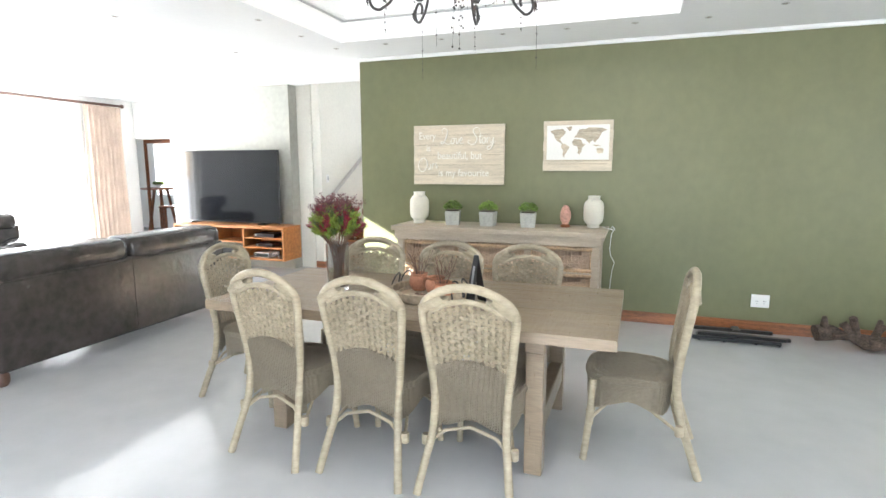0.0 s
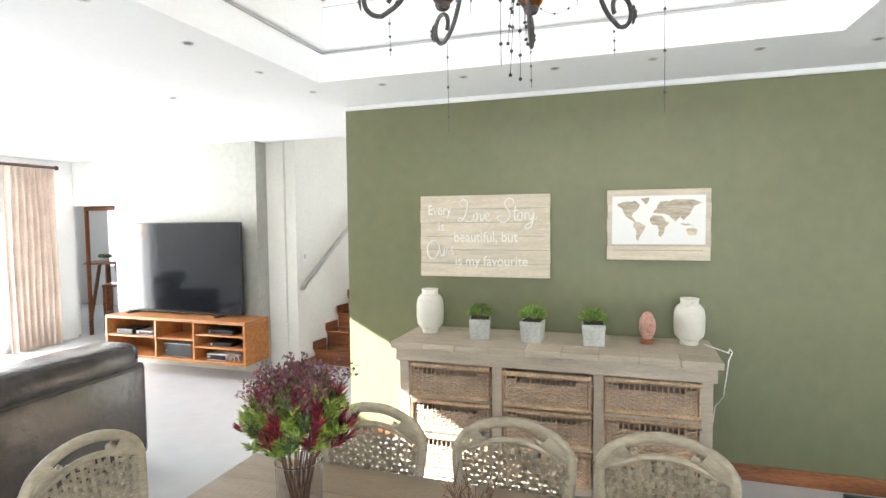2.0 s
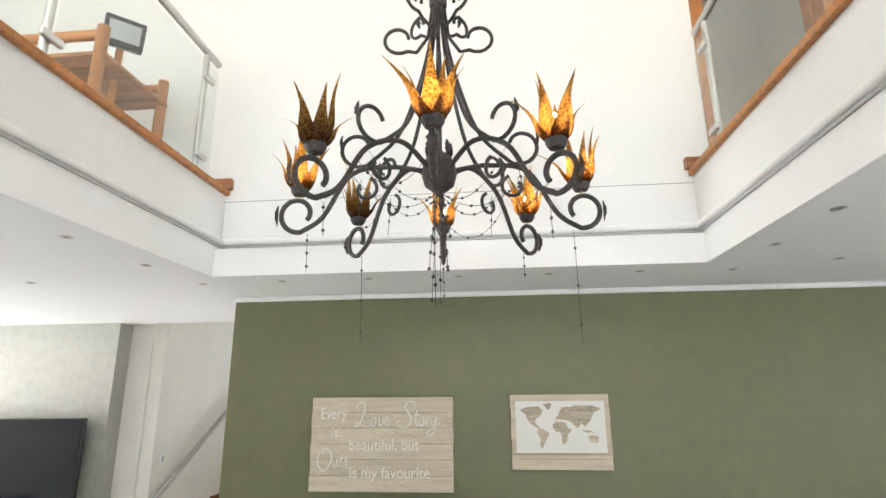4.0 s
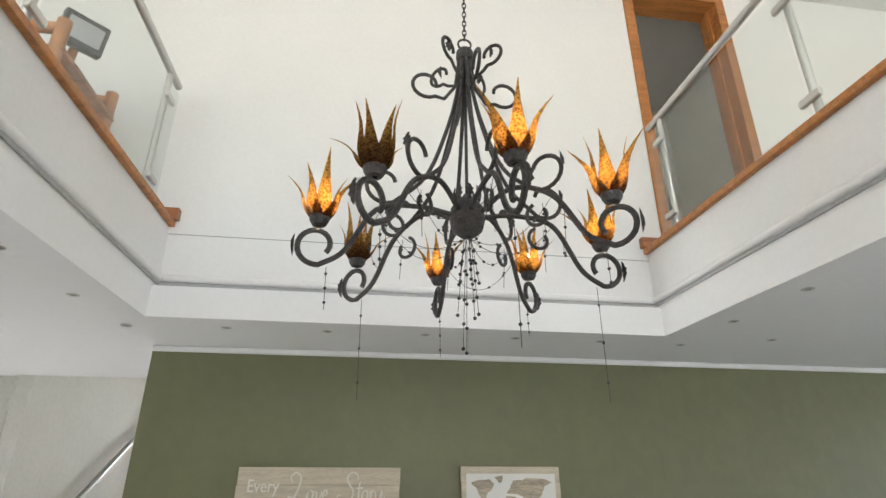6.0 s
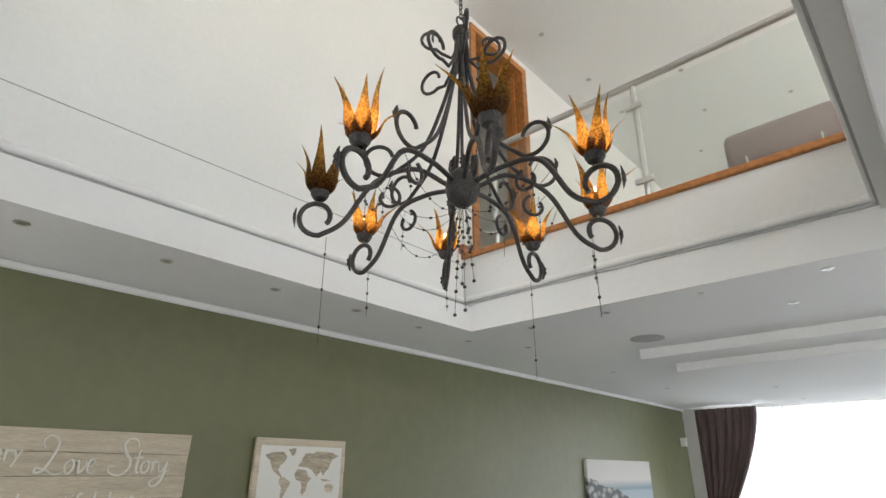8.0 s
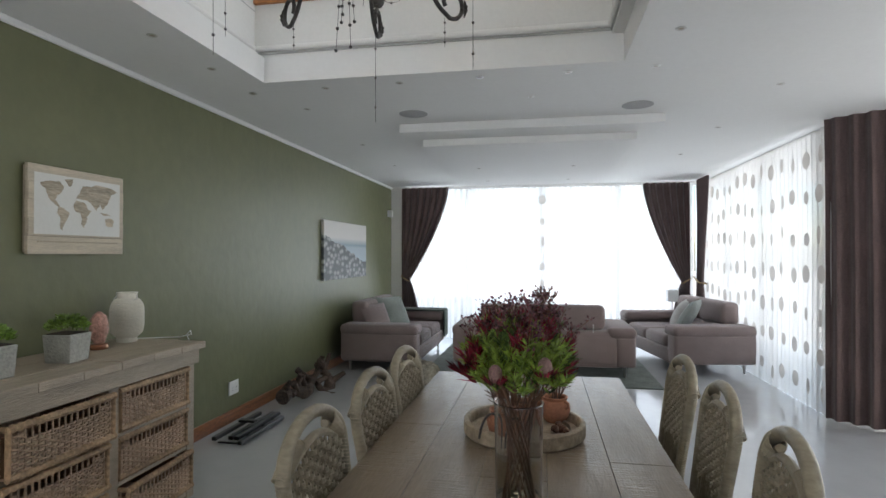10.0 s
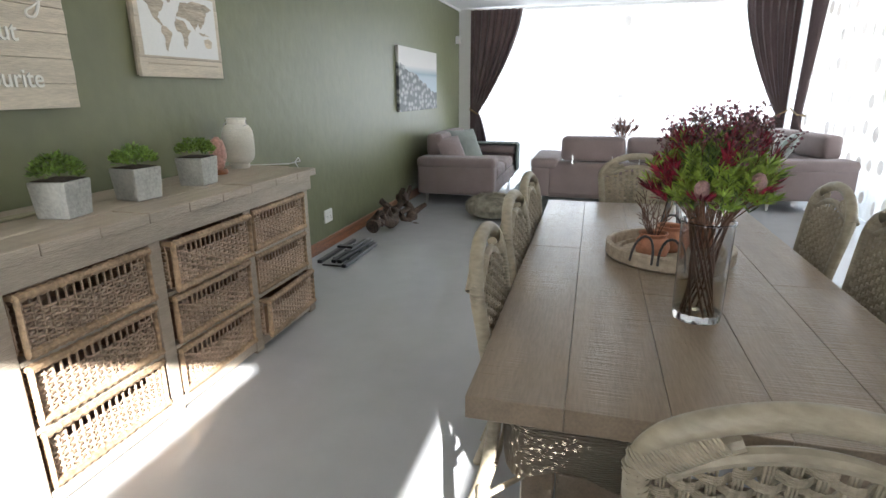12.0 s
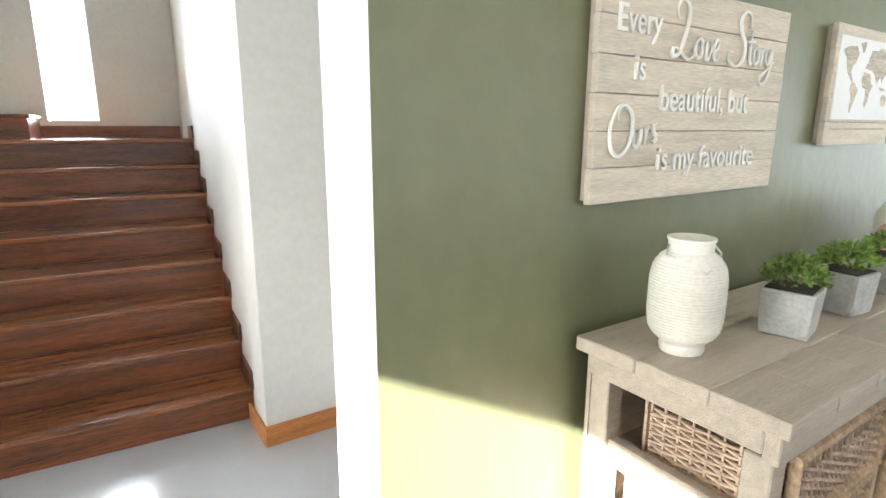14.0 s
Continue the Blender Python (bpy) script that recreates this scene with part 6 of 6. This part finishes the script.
def taupe_sofa(label, L, at, heads):
    """Low sofa facing +y; origin at the middle of its foot."""
    s = thing("fabric_sofa", label, "sofa", group="taupe sofas of the sitting area")
    D = 1.0
    bm = bmesh.new()
    soft_box(bm, -L / 2 + 0.2, -D / 2 + 0.02, 0.12, L / 2 - 0.2, D / 2, 0.3, 0.03)
    part("base", bm, TAUPE, s, smooth=True)
    bm = bmesh.new()
    soft_box(bm, -L / 2 + 0.2, -D / 2, 0.14, L / 2 - 0.2, -D / 2 + 0.26, 0.56, 0.05)
    part("backrest", bm, TAUPE, s, smooth=True)
    for sx in (-1, 1):
        bm = bmesh.new()
        soft_box(bm, sx * (L / 2 - 0.12) - 0.12, -D / 2, 0.13, sx * (L / 2 - 0.12) + 0.12, D / 2, 0.5, 0.04)
        soft_box(bm, sx * (L / 2 - 0.16) - 0.17, -D / 2 - 0.01, 0.46, sx * (L / 2 - 0.16) + 0.17, D / 2 + 0.01, 0.60, 0.055)
        part("armrest", bm, TAUPE, s, smooth=True)
    n = heads
    w = (L - 0.68) / n
    for i in range(n):
        a = -L / 2 + 0.34 + i * w
        bm = bmesh.new()
        soft_box(bm, a + 0.005, -D / 2 + 0.2, 0.28, a + w - 0.005, D / 2 - 0.01, 0.45, 0.06)
        part("seat_cushion", bm, TAUPE, s, smooth=True)
        bm = bmesh.new()
        soft_box(bm, a + 0.01, -D / 2 + 0.02, 0.57, a + w - 0.01, -D / 2 + 0.24, 0.86, 0.06, m=None)
        part("headrest", bm, TAUPE, s, smooth=True)
        for dx in (0.2, 0.8):
            part("hinge", boxes((a + w * dx - 0.006, -D / 2 + 0.01, 0.54, a + w * dx + 0.006, -D / 2 + 0.018, 0.64)), STEEL, s)
    for x in (-L / 2 + 0.12, L / 2 - 0.12):
        for y in (-D / 2 + 0.1, D / 2 - 0.1):
            bm = bmesh.new()
            lathe(bm, [(0.012, 0), (0.022, 0.1), (0.024, 0.13)], 10, pose(x, y, 0))
            part("foot", bm, STEEL, s, "slim steel foot", smooth=True)
    s.matrix_basis = at
    return s


taupe_sofa("taupe fabric sofa with cushions against the green wall", 2.1, pose(7.3, -0.68, 0.0, 0, 0, 180), 2)
taupe_sofa("taupe fabric sofa with its back to the dining table", 2.2, pose(6.85, -2.72, 0.014, 0, 0, -90), 2)
taupe_sofa("taupe fabric sofa with cushions by the side window", 2.1, pose(7.75, -4.62, 0.014, 0, 0, 10), 2)
cushion("pale grey cushion leaning on the sofa by the green wall", pose(6.75, -0.52, 0.62, 62, 0, -30), TAUPE)
cushion("grey green cushion leaning on the sofa by the green wall", pose(7.25, -0.6, 0.65, 60, 0, -35), CUSHION, 0.52, 0.52)
cushion("grey green cushion leaning on the sofa by the green wall", pose(7.85, -0.55, 0.63, 64, 0, 10), CUSHION)
cushion("pale grey green cushion leaning on the sofa by the side window", pose(7.2, -4.6, 0.68, 60, 0, 155), CUSHION, 0.52, 0.52)
cushion("pale patterned cushion leaning on the sofa by the side window", pose(7.65, -4.6, 0.66, 62, 0, 170), mat("pale_cushion", (0.5, 0.48, 0.45), 0.85, vary=0.15, bump=0.2))
th = thing("throw", "dark green throw hanging over the end of the sofa", "blanket")
bm = bmesh.new()
soft_box(bm, 8.0, -1.2, 0.601, 8.37, -0.3, 0.625, 0.01)
soft_box(bm, 8.355, -1.15, 0.25, 8.372, -0.35, 0.62, 0.008)
soft_box(bm, 8.02, -1.222, 0.2, 8.34, -1.202, 0.61, 0.008)
part("cloth", bm, mat("dark_green_throw", (0.06, 0.075, 0.06), 0.9, bump=0.3), th, smooth=True)
ct = thing("coffee_table", "low dark wooden coffee table on the rug", "table")
part("tabletop", boxes((7.75, -3.2, 0.38, 8.4, -2.2, 0.42), bevel=0.006), STAIRWOOD, ct)
for x in (7.8, 8.3):
    for y in (-3.15, -2.29):
        part("leg", boxes((x, y, 0.014, x + 0.05, y + 0.05, 0.3795)), STAIRWOOD, ct)
cp = thing("dried_plant", "dried reddish sprigs in a dark vase on the coffee table", "plant")
bm = bmesh.new()
lathe(bm, [(0.05, 0), (0.08, 0.08), (0.06, 0.2), (0.04, 0.26), (0.045, 0.28)], 18)
part("vase", bm, GREYMETAL, cp, smooth=True)
bm = bmesh.new()
rng = random.Random(4)
for i in range(60):
    a = rng.uniform(0, 6.28)
    d = Vector((math.cos(a) * rng.uniform(0.2, 1.1), math.sin(a) * rng.uniform(0.2, 1.1), 1))
    p = Vector((0, 0, 0.26))
    q = p + d.normalized() * rng.uniform(0.18, 0.33)
    tube(bm, [p, q], 0.002, 4)
    for _ in range(4):
        leaf(bm, p.lerp(q, rng.uniform(0.6, 1)), d + Vector((rng.gauss(0, 0.7), rng.gauss(0, 0.7), 0.2)), 0.07, 0.022, a, 1)
tagged(part("sprigs", bm, mat("dried_sprig", (0.2, 0.09, 0.07), 0.7, vary=0.3), cp), kind="stuff")
cp.matrix_basis = pose(8.05, -2.75, 0.421)
sd = thing("side_table", "small dark side table in the far corner", "table")
part("tabletop", boxes((8.72, -4.95, 0.5, 9.06, -4.6, 0.53), bevel=0.005), STAIRWOOD, sd)
part("post", boxes((8.87, -4.8, 0.04, 8.91, -4.76, 0.4995)), STAIRWOOD, sd)
part("base", boxes((8.76, -4.92, 0.0, 9.02, -4.64, 0.039), bevel=0.005), STAIRWOOD, sd)
tl = thing("table_lamp", "small square glass table lamp on the side table", "lamp")
part("shade", boxes((8.8, -4.86, 0.74, 8.98, -4.7, 0.93), bevel=0.006), mat("frosted_glass", (0.6, 0.62, 0.62), 0.3, bump=0), tl)
part("stem", boxes((8.88, -4.79, 0.551, 8.9, -4.77, 0.7395)), STEEL, tl)
part("foot", boxes((8.83, -4.84, 0.531, 8.95, -4.72, 0.5505), bevel=0.004), STEEL, tl)

pf = thing("pouf", "round shaggy pale knitted pouf on the floor by the sofa", "pouf")
bm = bmesh.new()
bmesh.ops.create_icosphere(bm, subdivisions=4, radius=1)
for v in bm.verts:
    k = 1 + 0.05 * noise.noise(v.co * 5)
    sq = (abs(v.co.x) ** 2.6 + abs(v.co.y) ** 2.6 + abs(v.co.z) ** 2.6) ** (-1 / 2.6)
    v.co = Vector((v.co.x * sq * 0.3 * k, v.co.y * sq * 0.3 * k, max(0, 0.13 + v.co.z * sq * 0.13 * k)))
part("cushion", bm, mat("shaggy_wool", (0.5, 0.45, 0.34), 0.95, vary=0.3, scale=14, fine=120, bump=1.0), pf, smooth=True)
bm = bmesh.new()
rng = random.Random(8)
for i in range(900):
    a, b = rng.uniform(0, 6.28), rng.uniform(-0.4, 1.57)
    p = Vector((math.cos(a) * math.cos(b) * 0.29, math.sin(a) * math.cos(b) * 0.29, max(0.02, 0.13 + 0.135 * math.sin(b))))
    leaf(bm, p, Vector((math.cos(a), math.sin(a), rng.uniform(-0.6, 0.6))), 0.045, 0.012, a, 1)
tagged(part("tufts", bm, MATS["shaggy_wool"], pf), kind="stuff")
pf.matrix_basis = pose(5.72, -1.27, 0)


def driftwood(label, at, seed, L):
    """A gnarled root: a knobbly trunk with stubs."""
    rng = random.Random(seed)
    o = thing("driftwood", label, "ornament")
    bm = bmesh.new()
    pts, tap = [], []
    n = 22
    for i in range(n):
        t = i / (n - 1)
        pts.append(Vector((L * (t - 0.5), 0.05 * math.sin(6 * t + seed), 0.075 + 0.05 * abs(math.sin(4 * t + seed)))))
        tap.append(0.45 + 0.7 * abs(math.sin(7 * t + seed)) * (1 - 0.4 * t))
    tube(bm, pts, 0.062, 12, taper=tap)
    for _ in range(9):
        i = rng.randrange(2, n - 1)
        d = Vector((rng.gauss(0, 0.6), rng.gauss(0, 0.5), rng.uniform(-0.1, 1))).normalized()
        e = rng.uniform(0.1, 0.22)
        q = pts[i] + d * e
        q.z = max(0.04, q.z)
        tube(bm, [pts[i], pts[i].lerp(q, 0.5) + Vector((0, rng.gauss(0, 0.02), 0)), q], 0.045, 9, taper=[1, 0.7, rng.uniform(0.4, 0.9)])
    for v in bm.verts:
        v.co += Vector(noise.noise_vector(v.co * 14)) * 0.014
        v.co.z = max(0.001, v.co.z)
    tagged(part("root", bm, mat("dark_driftwood", (0.11, 0.075, 0.055), 0.8, vary=0.4, scale=12, fine=60, bump=0.6), o, smooth=True), kind="stuff")
    o.matrix_basis = at


driftwood("gnarled dark driftwood root lying on the floor along the green wall", pose(4.85, -0.3, 0, 0, 0, 4), 1, 0.75)
driftwood("smaller gnarled driftwood root standing near the sofa by the green wall", pose(5.45, -0.3, 0, 0, -40, 30), 2, 0.5)
fs = thing("folded_stand", "black folded metal stand lying flat along the skirting board", "stand")
for k, (y, z, dx) in enumerate(((-0.42, 0.012, 0), (-0.36, 0.03, 0.05), (-0.28, 0.012, 0.1), (-0.22, 0.045, -0.03))):
    part("rail", boxes((3.5 + dx, y - 0.02, z, 4.2 + dx, y + 0.02, z + 0.03), bevel=0.004), BLACK, fs)
for k, x in enumerate((3.55, 3.75, 4.0, 4.18)):
    part("crossbar", boxes((x, -0.43, 0.0, x + 0.02, -0.2, 0.0115), bevel=0.003), BLACK, fs)
part("pivot", boxes((3.84, -0.35, 0.0755, 3.9, -0.2, 0.095), bevel=0.006), BLACK, fs)

# picture of a stony shore
pic = thing("beach_picture", "canvas picture of pale boulders on a shore on the green wall", "picture")
SHORE = bpy.data.materials.new("shore_print")
SHORE.use_nodes = True
_n, _l = SHORE.node_tree.nodes, SHORE.node_tree.links
_b = _n["Principled BSDF"]
_b.inputs["Roughness"].default_value = 0.5
_tc, _sx, _vo, _no, _r1, _r2, _mx, _ad, _mu, _m3, _gt = [_n.new(k) for k in ("ShaderNodeTexCoord", "ShaderNodeSeparateXYZ", "ShaderNodeTexVoronoi", "ShaderNodeTexNoise", "ShaderNodeValToRGB", "ShaderNodeValToRGB", "ShaderNodeMix", "ShaderNodeMath", "ShaderNodeMath", "ShaderNodeMix", "ShaderNodeMath")]
_mp = _n.new("ShaderNodeMapping")
_mp.inputs["Scale"].default_value = (1, 1, 1.7)
_l.new(_tc.outputs["Generated"], _sx.inputs[0])
_l.new(_tc.outputs["Object"], _mp.inputs[0])
_l.new(_mp.outputs[0], _vo.inputs["Vector"])
_vo.inputs["Scale"].default_value = 9
_l.new(_tc.outputs["Object"], _no.inputs["Vector"])
_no.inputs["Scale"].default_value = 4
_e = _r1.color_ramp.elements
_e[0].position, _e[0].color = 0.0, (0.55, 0.55, 0.53, 1)
_e[1].position, _e[1].color = 0.6, (0.05, 0.06, 0.065, 1)
_l.new(_vo.outputs["Distance"], _r1.inputs[0])
_e = _r2.color_ramp.elements
_e[0].position, _e[0].color = 0.55, (0.35, 0.42, 0.47, 1)
_e[1].position, _e[1].color = 0.72, (0.62, 0.6, 0.57, 1)
_k = _r2.color_ramp.elements.new(0.6)
_k.color = (0.2, 0.28, 0.34, 1)
_l.new(_sx.outputs["Z"], _r2.inputs[0])
_mu.operation = "MULTIPLY_ADD"
_l.new(_no.outputs[0], _mu.inputs[0])
_mu.inputs[1].default_value = 0.25
_l.new(_sx.outputs["X"], _ad.inputs[0])
_ad.operation = "MULTIPLY"
_ad.inputs[1].default_value = 0.45
_l.new(_ad.outputs[0], _mu.inputs[2])
_gt.operation = "LESS_THAN"
_ad2 = _n.new("ShaderNodeMath")
_ad2.operation = "ADD"
_l.new(_mu.outputs[0], _ad2.inputs[0])
_l.new(_sx.outputs["Z"], _ad2.inputs[1])
_l.new(_ad2.outputs[0], _gt.inputs[0])
_gt.inputs[1].default_value = 0.86
_mx.data_type = "RGBA"
_l.new(_gt.outputs[0], _mx.inputs["Factor"])
_l.new(_r2.outputs[0], _mx.inputs["A"])
_l.new(_r1.outputs[0], _mx.inputs["B"])
_l.new(_mx.outputs["Result"], _b.inputs["Base Color"])
part("canvas", boxes((6.06, -0.04, 1.16, 7.72, -0.002, 1.93), bevel=0.003), SHORE, pic)

# ---- ceiling details of the living room and spots ----
struct("bulkhead", boxes((4.6, -3.78, 2.64, 8.4, -1.4, 2.719), bevel=0.004), CEIL)
struct("bulkhead", boxes((4.95, -3.6, 2.57, 8.1, -1.55, 2.6395), bevel=0.004), CEIL)
SPOTLIT = emit("spot_lens", (1, 0.95, 0.85), 0.5)


def spot(x, y, z, big=False):
    s = thing("downlight", "small round recessed ceiling downlight with a metal rim", "downlight", group="recessed downlights")
    bm = bmesh.new()
    lathe(bm, [(0.024, -0.0005), (0.024, -0.004), (0.038, -0.006), (0.043, -0.003), (0.043, -0.0005)], 16, cap=False)
    part("rim", bm, STEEL, s, smooth=True)
    bm = bmesh.new()
    lathe(bm, [(0.0, -0.002), (0.0235, -0.002), (0.0235, -0.0008)], 14, cap=False)
    part("lens", bm, DULL, s)
    s.matrix_basis = pose(x, y, z) @ Matrix.Scale(0.7, 4)
    return s


S0 = spot(0.59, -0.47 - 0.1, CH)
for x, y in [(0.03 - 0.6 * 0, -0.55), (1.17, -0.57), (1.76, -0.57), (2.33, -0.57), (2.89, -0.57), (3.45, -0.55), (0.0, -1.12), (0.0, -1.72), (0.02, -2.32), (3.42, -1.15), (3.4, -1.72), (3.38, -2.3), (3.38, -2.9), (3.36, -3.46), (2.76, -3.47), (2.17, -3.47), (1.58, -3.47), (-1.05, -0.75), (-2.3, -0.6), (3.94, -0.77), (5.46, -0.75), (6.91, -0.72), (5.27, -4.4), (3.91, -4.42), (6.7, -4.4), (3.92, -2.64), (8.6, -2.73), (-1.0, -2.2), (-2.4, -2.0)]:
    copy_thing(S0, pose(x, y, CH))
for x, y in ((6.4, -1.95), (6.4, -3.1), (7.6, -1.95), (7.6, -3.1)):
    copy_thing(S0, pose(x, y, 2.569))
for x, y in ((4.97, -1.08), (5.77, -1.09), (4.04, -1.06), (5.5, -1.9), (6.4, -1.85), (7.3, -1.5), (7.4, -2.1), (6.7, -2.7), (8.0, -2.8)):
    copy_thing(S0, pose(x, y, TOP))
for x, y in ((4.25, -1.62), (4.3, -3.5)):
    sp = thing("ceiling_speaker", "round flush grey ceiling speaker", "speaker", group="ceiling speakers")
    bm = bmesh.new()
    lathe(bm, [(0.0, -0.008), (0.11, -0.007), (0.125, -0.004), (0.125, -0.0005)], 32, cap=False)
    part("grille", bm, mat("grey_grille", (0.42, 0.42, 0.42), 0.6, fine=300, bump=0.5), sp, smooth=True)
    sp.matrix_basis = pose(x, y, CH)

# ---- upstairs ----
door = thing("door_frame", "honey wooden frame round the open doorway upstairs", "door")
part("jamb", boxes((3.36, VY1 - 0.02, 3.1, 3.44, VY1 + 0.22, 5.679), bevel=0.005), HONEY, door)
part("jamb", boxes((4.2, VY1 - 0.02, 3.1, 4.28, VY1 + 0.22, 5.679), bevel=0.005), HONEY, door)
part("head", boxes((3.36, VY1 - 0.02, 5.68, 4.28, VY1 + 0.22, 5.76), bevel=0.005), HONEY, door)
part("stop", boxes((3.4405, VY1 + 0.08, 3.1, 3.455, VY1 + 0.12, 5.679), (4.185, VY1 + 0.08, 3.1, 4.1995, VY1 + 0.12, 5.679)), HONEY, door)
tagged(door, kind="structure")


def balustrade(x, posts, inward):
    o = thing("balustrade", "clear glass balustrade with brushed steel posts and handrail above the parapet", "balustrade", group="balustrades of the void")
    bm = bmesh.new()
    tube(bm, [(x, VY1 - 0.12, 4.22), (x, VY0 + 0.05, 4.22)], 0.024, 12)
    part("handrail", bm, STEEL, o, smooth=True)
    for y in posts:
        bm = bmesh.new()
        tube(bm, [(x, y, 3.33), (x, y, 4.195)], 0.019, 12)
        part("post", bm, STEEL, o, smooth=True)
        for z in (3.47, 4.02):
            part("clamp", boxes((x - 0.013 + inward * 0.03, y - 0.06, z - 0.02, x + 0.013 + inward * 0.03, y + 0.06, z + 0.02), bevel=0.008, seg=2), STEEL, o)
    ys = [VY1 - 0.15] + list(posts[1:]) + [VY0 + 0.05]
    for a, b in zip(ys, ys[1:]):
        part("pane", boxes((x + inward * 0.03 - 0.005, b + 0.015, 3.38, x + inward * 0.03 + 0.005, a - 0.015, 4.12)), GLASS, o, "clear glass pane")
    return o


balustrade(0.12, (-0.95, -2.15), 1)
balustrade(3.32, (-0.95, -2.12), -1)
struct("corner_block", boxes((VX0 - 0.1, VY1 - 0.05, 3.331, VX0 + 0.05, VY1 - 0.002, 3.4)), OAK)
struct("corner_block", boxes((VX1 - 0.05, VY1 - 0.05, 3.331, VX1 + 0.1, VY1 - 0.002, 3.4)), OAK)
struct("wall_joint", boxes((VX0, VY1 - 0.002, 3.245, VX1, VY1 - 0.0005, 3.25)), GREYMETAL)

uc = thing("wooden_chair", "pale slatted wooden armchair with round legs upstairs behind the glass", "chair")
for k in range(5):
    part("plank", boxes((-0.35, -0.3 + 0.125 * k, 0.76, 0.34, -0.18 + 0.125 * k, 0.785), bevel=0.004), HONEY, uc)
for x in (-0.33, 0.3):
    for y in (-0.28, 0.3):
        bm = bmesh.new()
        tube(bm, [(x, y, 0), (x, y, 0.95)], 0.035, 10)
        part("leg", bm, HONEY, uc, smooth=True)
for y in (-0.28, 0.3):
    bm = bmesh.new()
    tube(bm, [(-0.33, y, 0.9), (0.3, y, 0.9)], 0.032, 10)
    part("armrest", bm, HONEY, uc, smooth=True)
uc.matrix_basis = pose(-0.5, -1.2, 3.1)
fl = thing("floodlight", "small black square floodlight on a post behind the glass", "floodlight")
part("housing", boxes((-0.02, -0.11, -0.09, 0.05, 0.11, 0.09), bevel=0.01, seg=2), BLACK, fl)
part("reflector", boxes((0.0505, -0.085, -0.055, 0.054, 0.085, 0.06), bevel=0.001), GREYMETAL, fl)
part("bracket", boxes((-0.04, -0.025, -1.0, -0.005, 0.015, -0.091)), HONEY, fl)
fl.matrix_basis = pose(-0.22, -1.3, 4.13, 0, 16, -46)
taupe_sofa("taupe fabric sofa upstairs behind the glass balustrade", 2.1, pose(4.4, -3.15, 3.1, 0, 0, -90), 2)
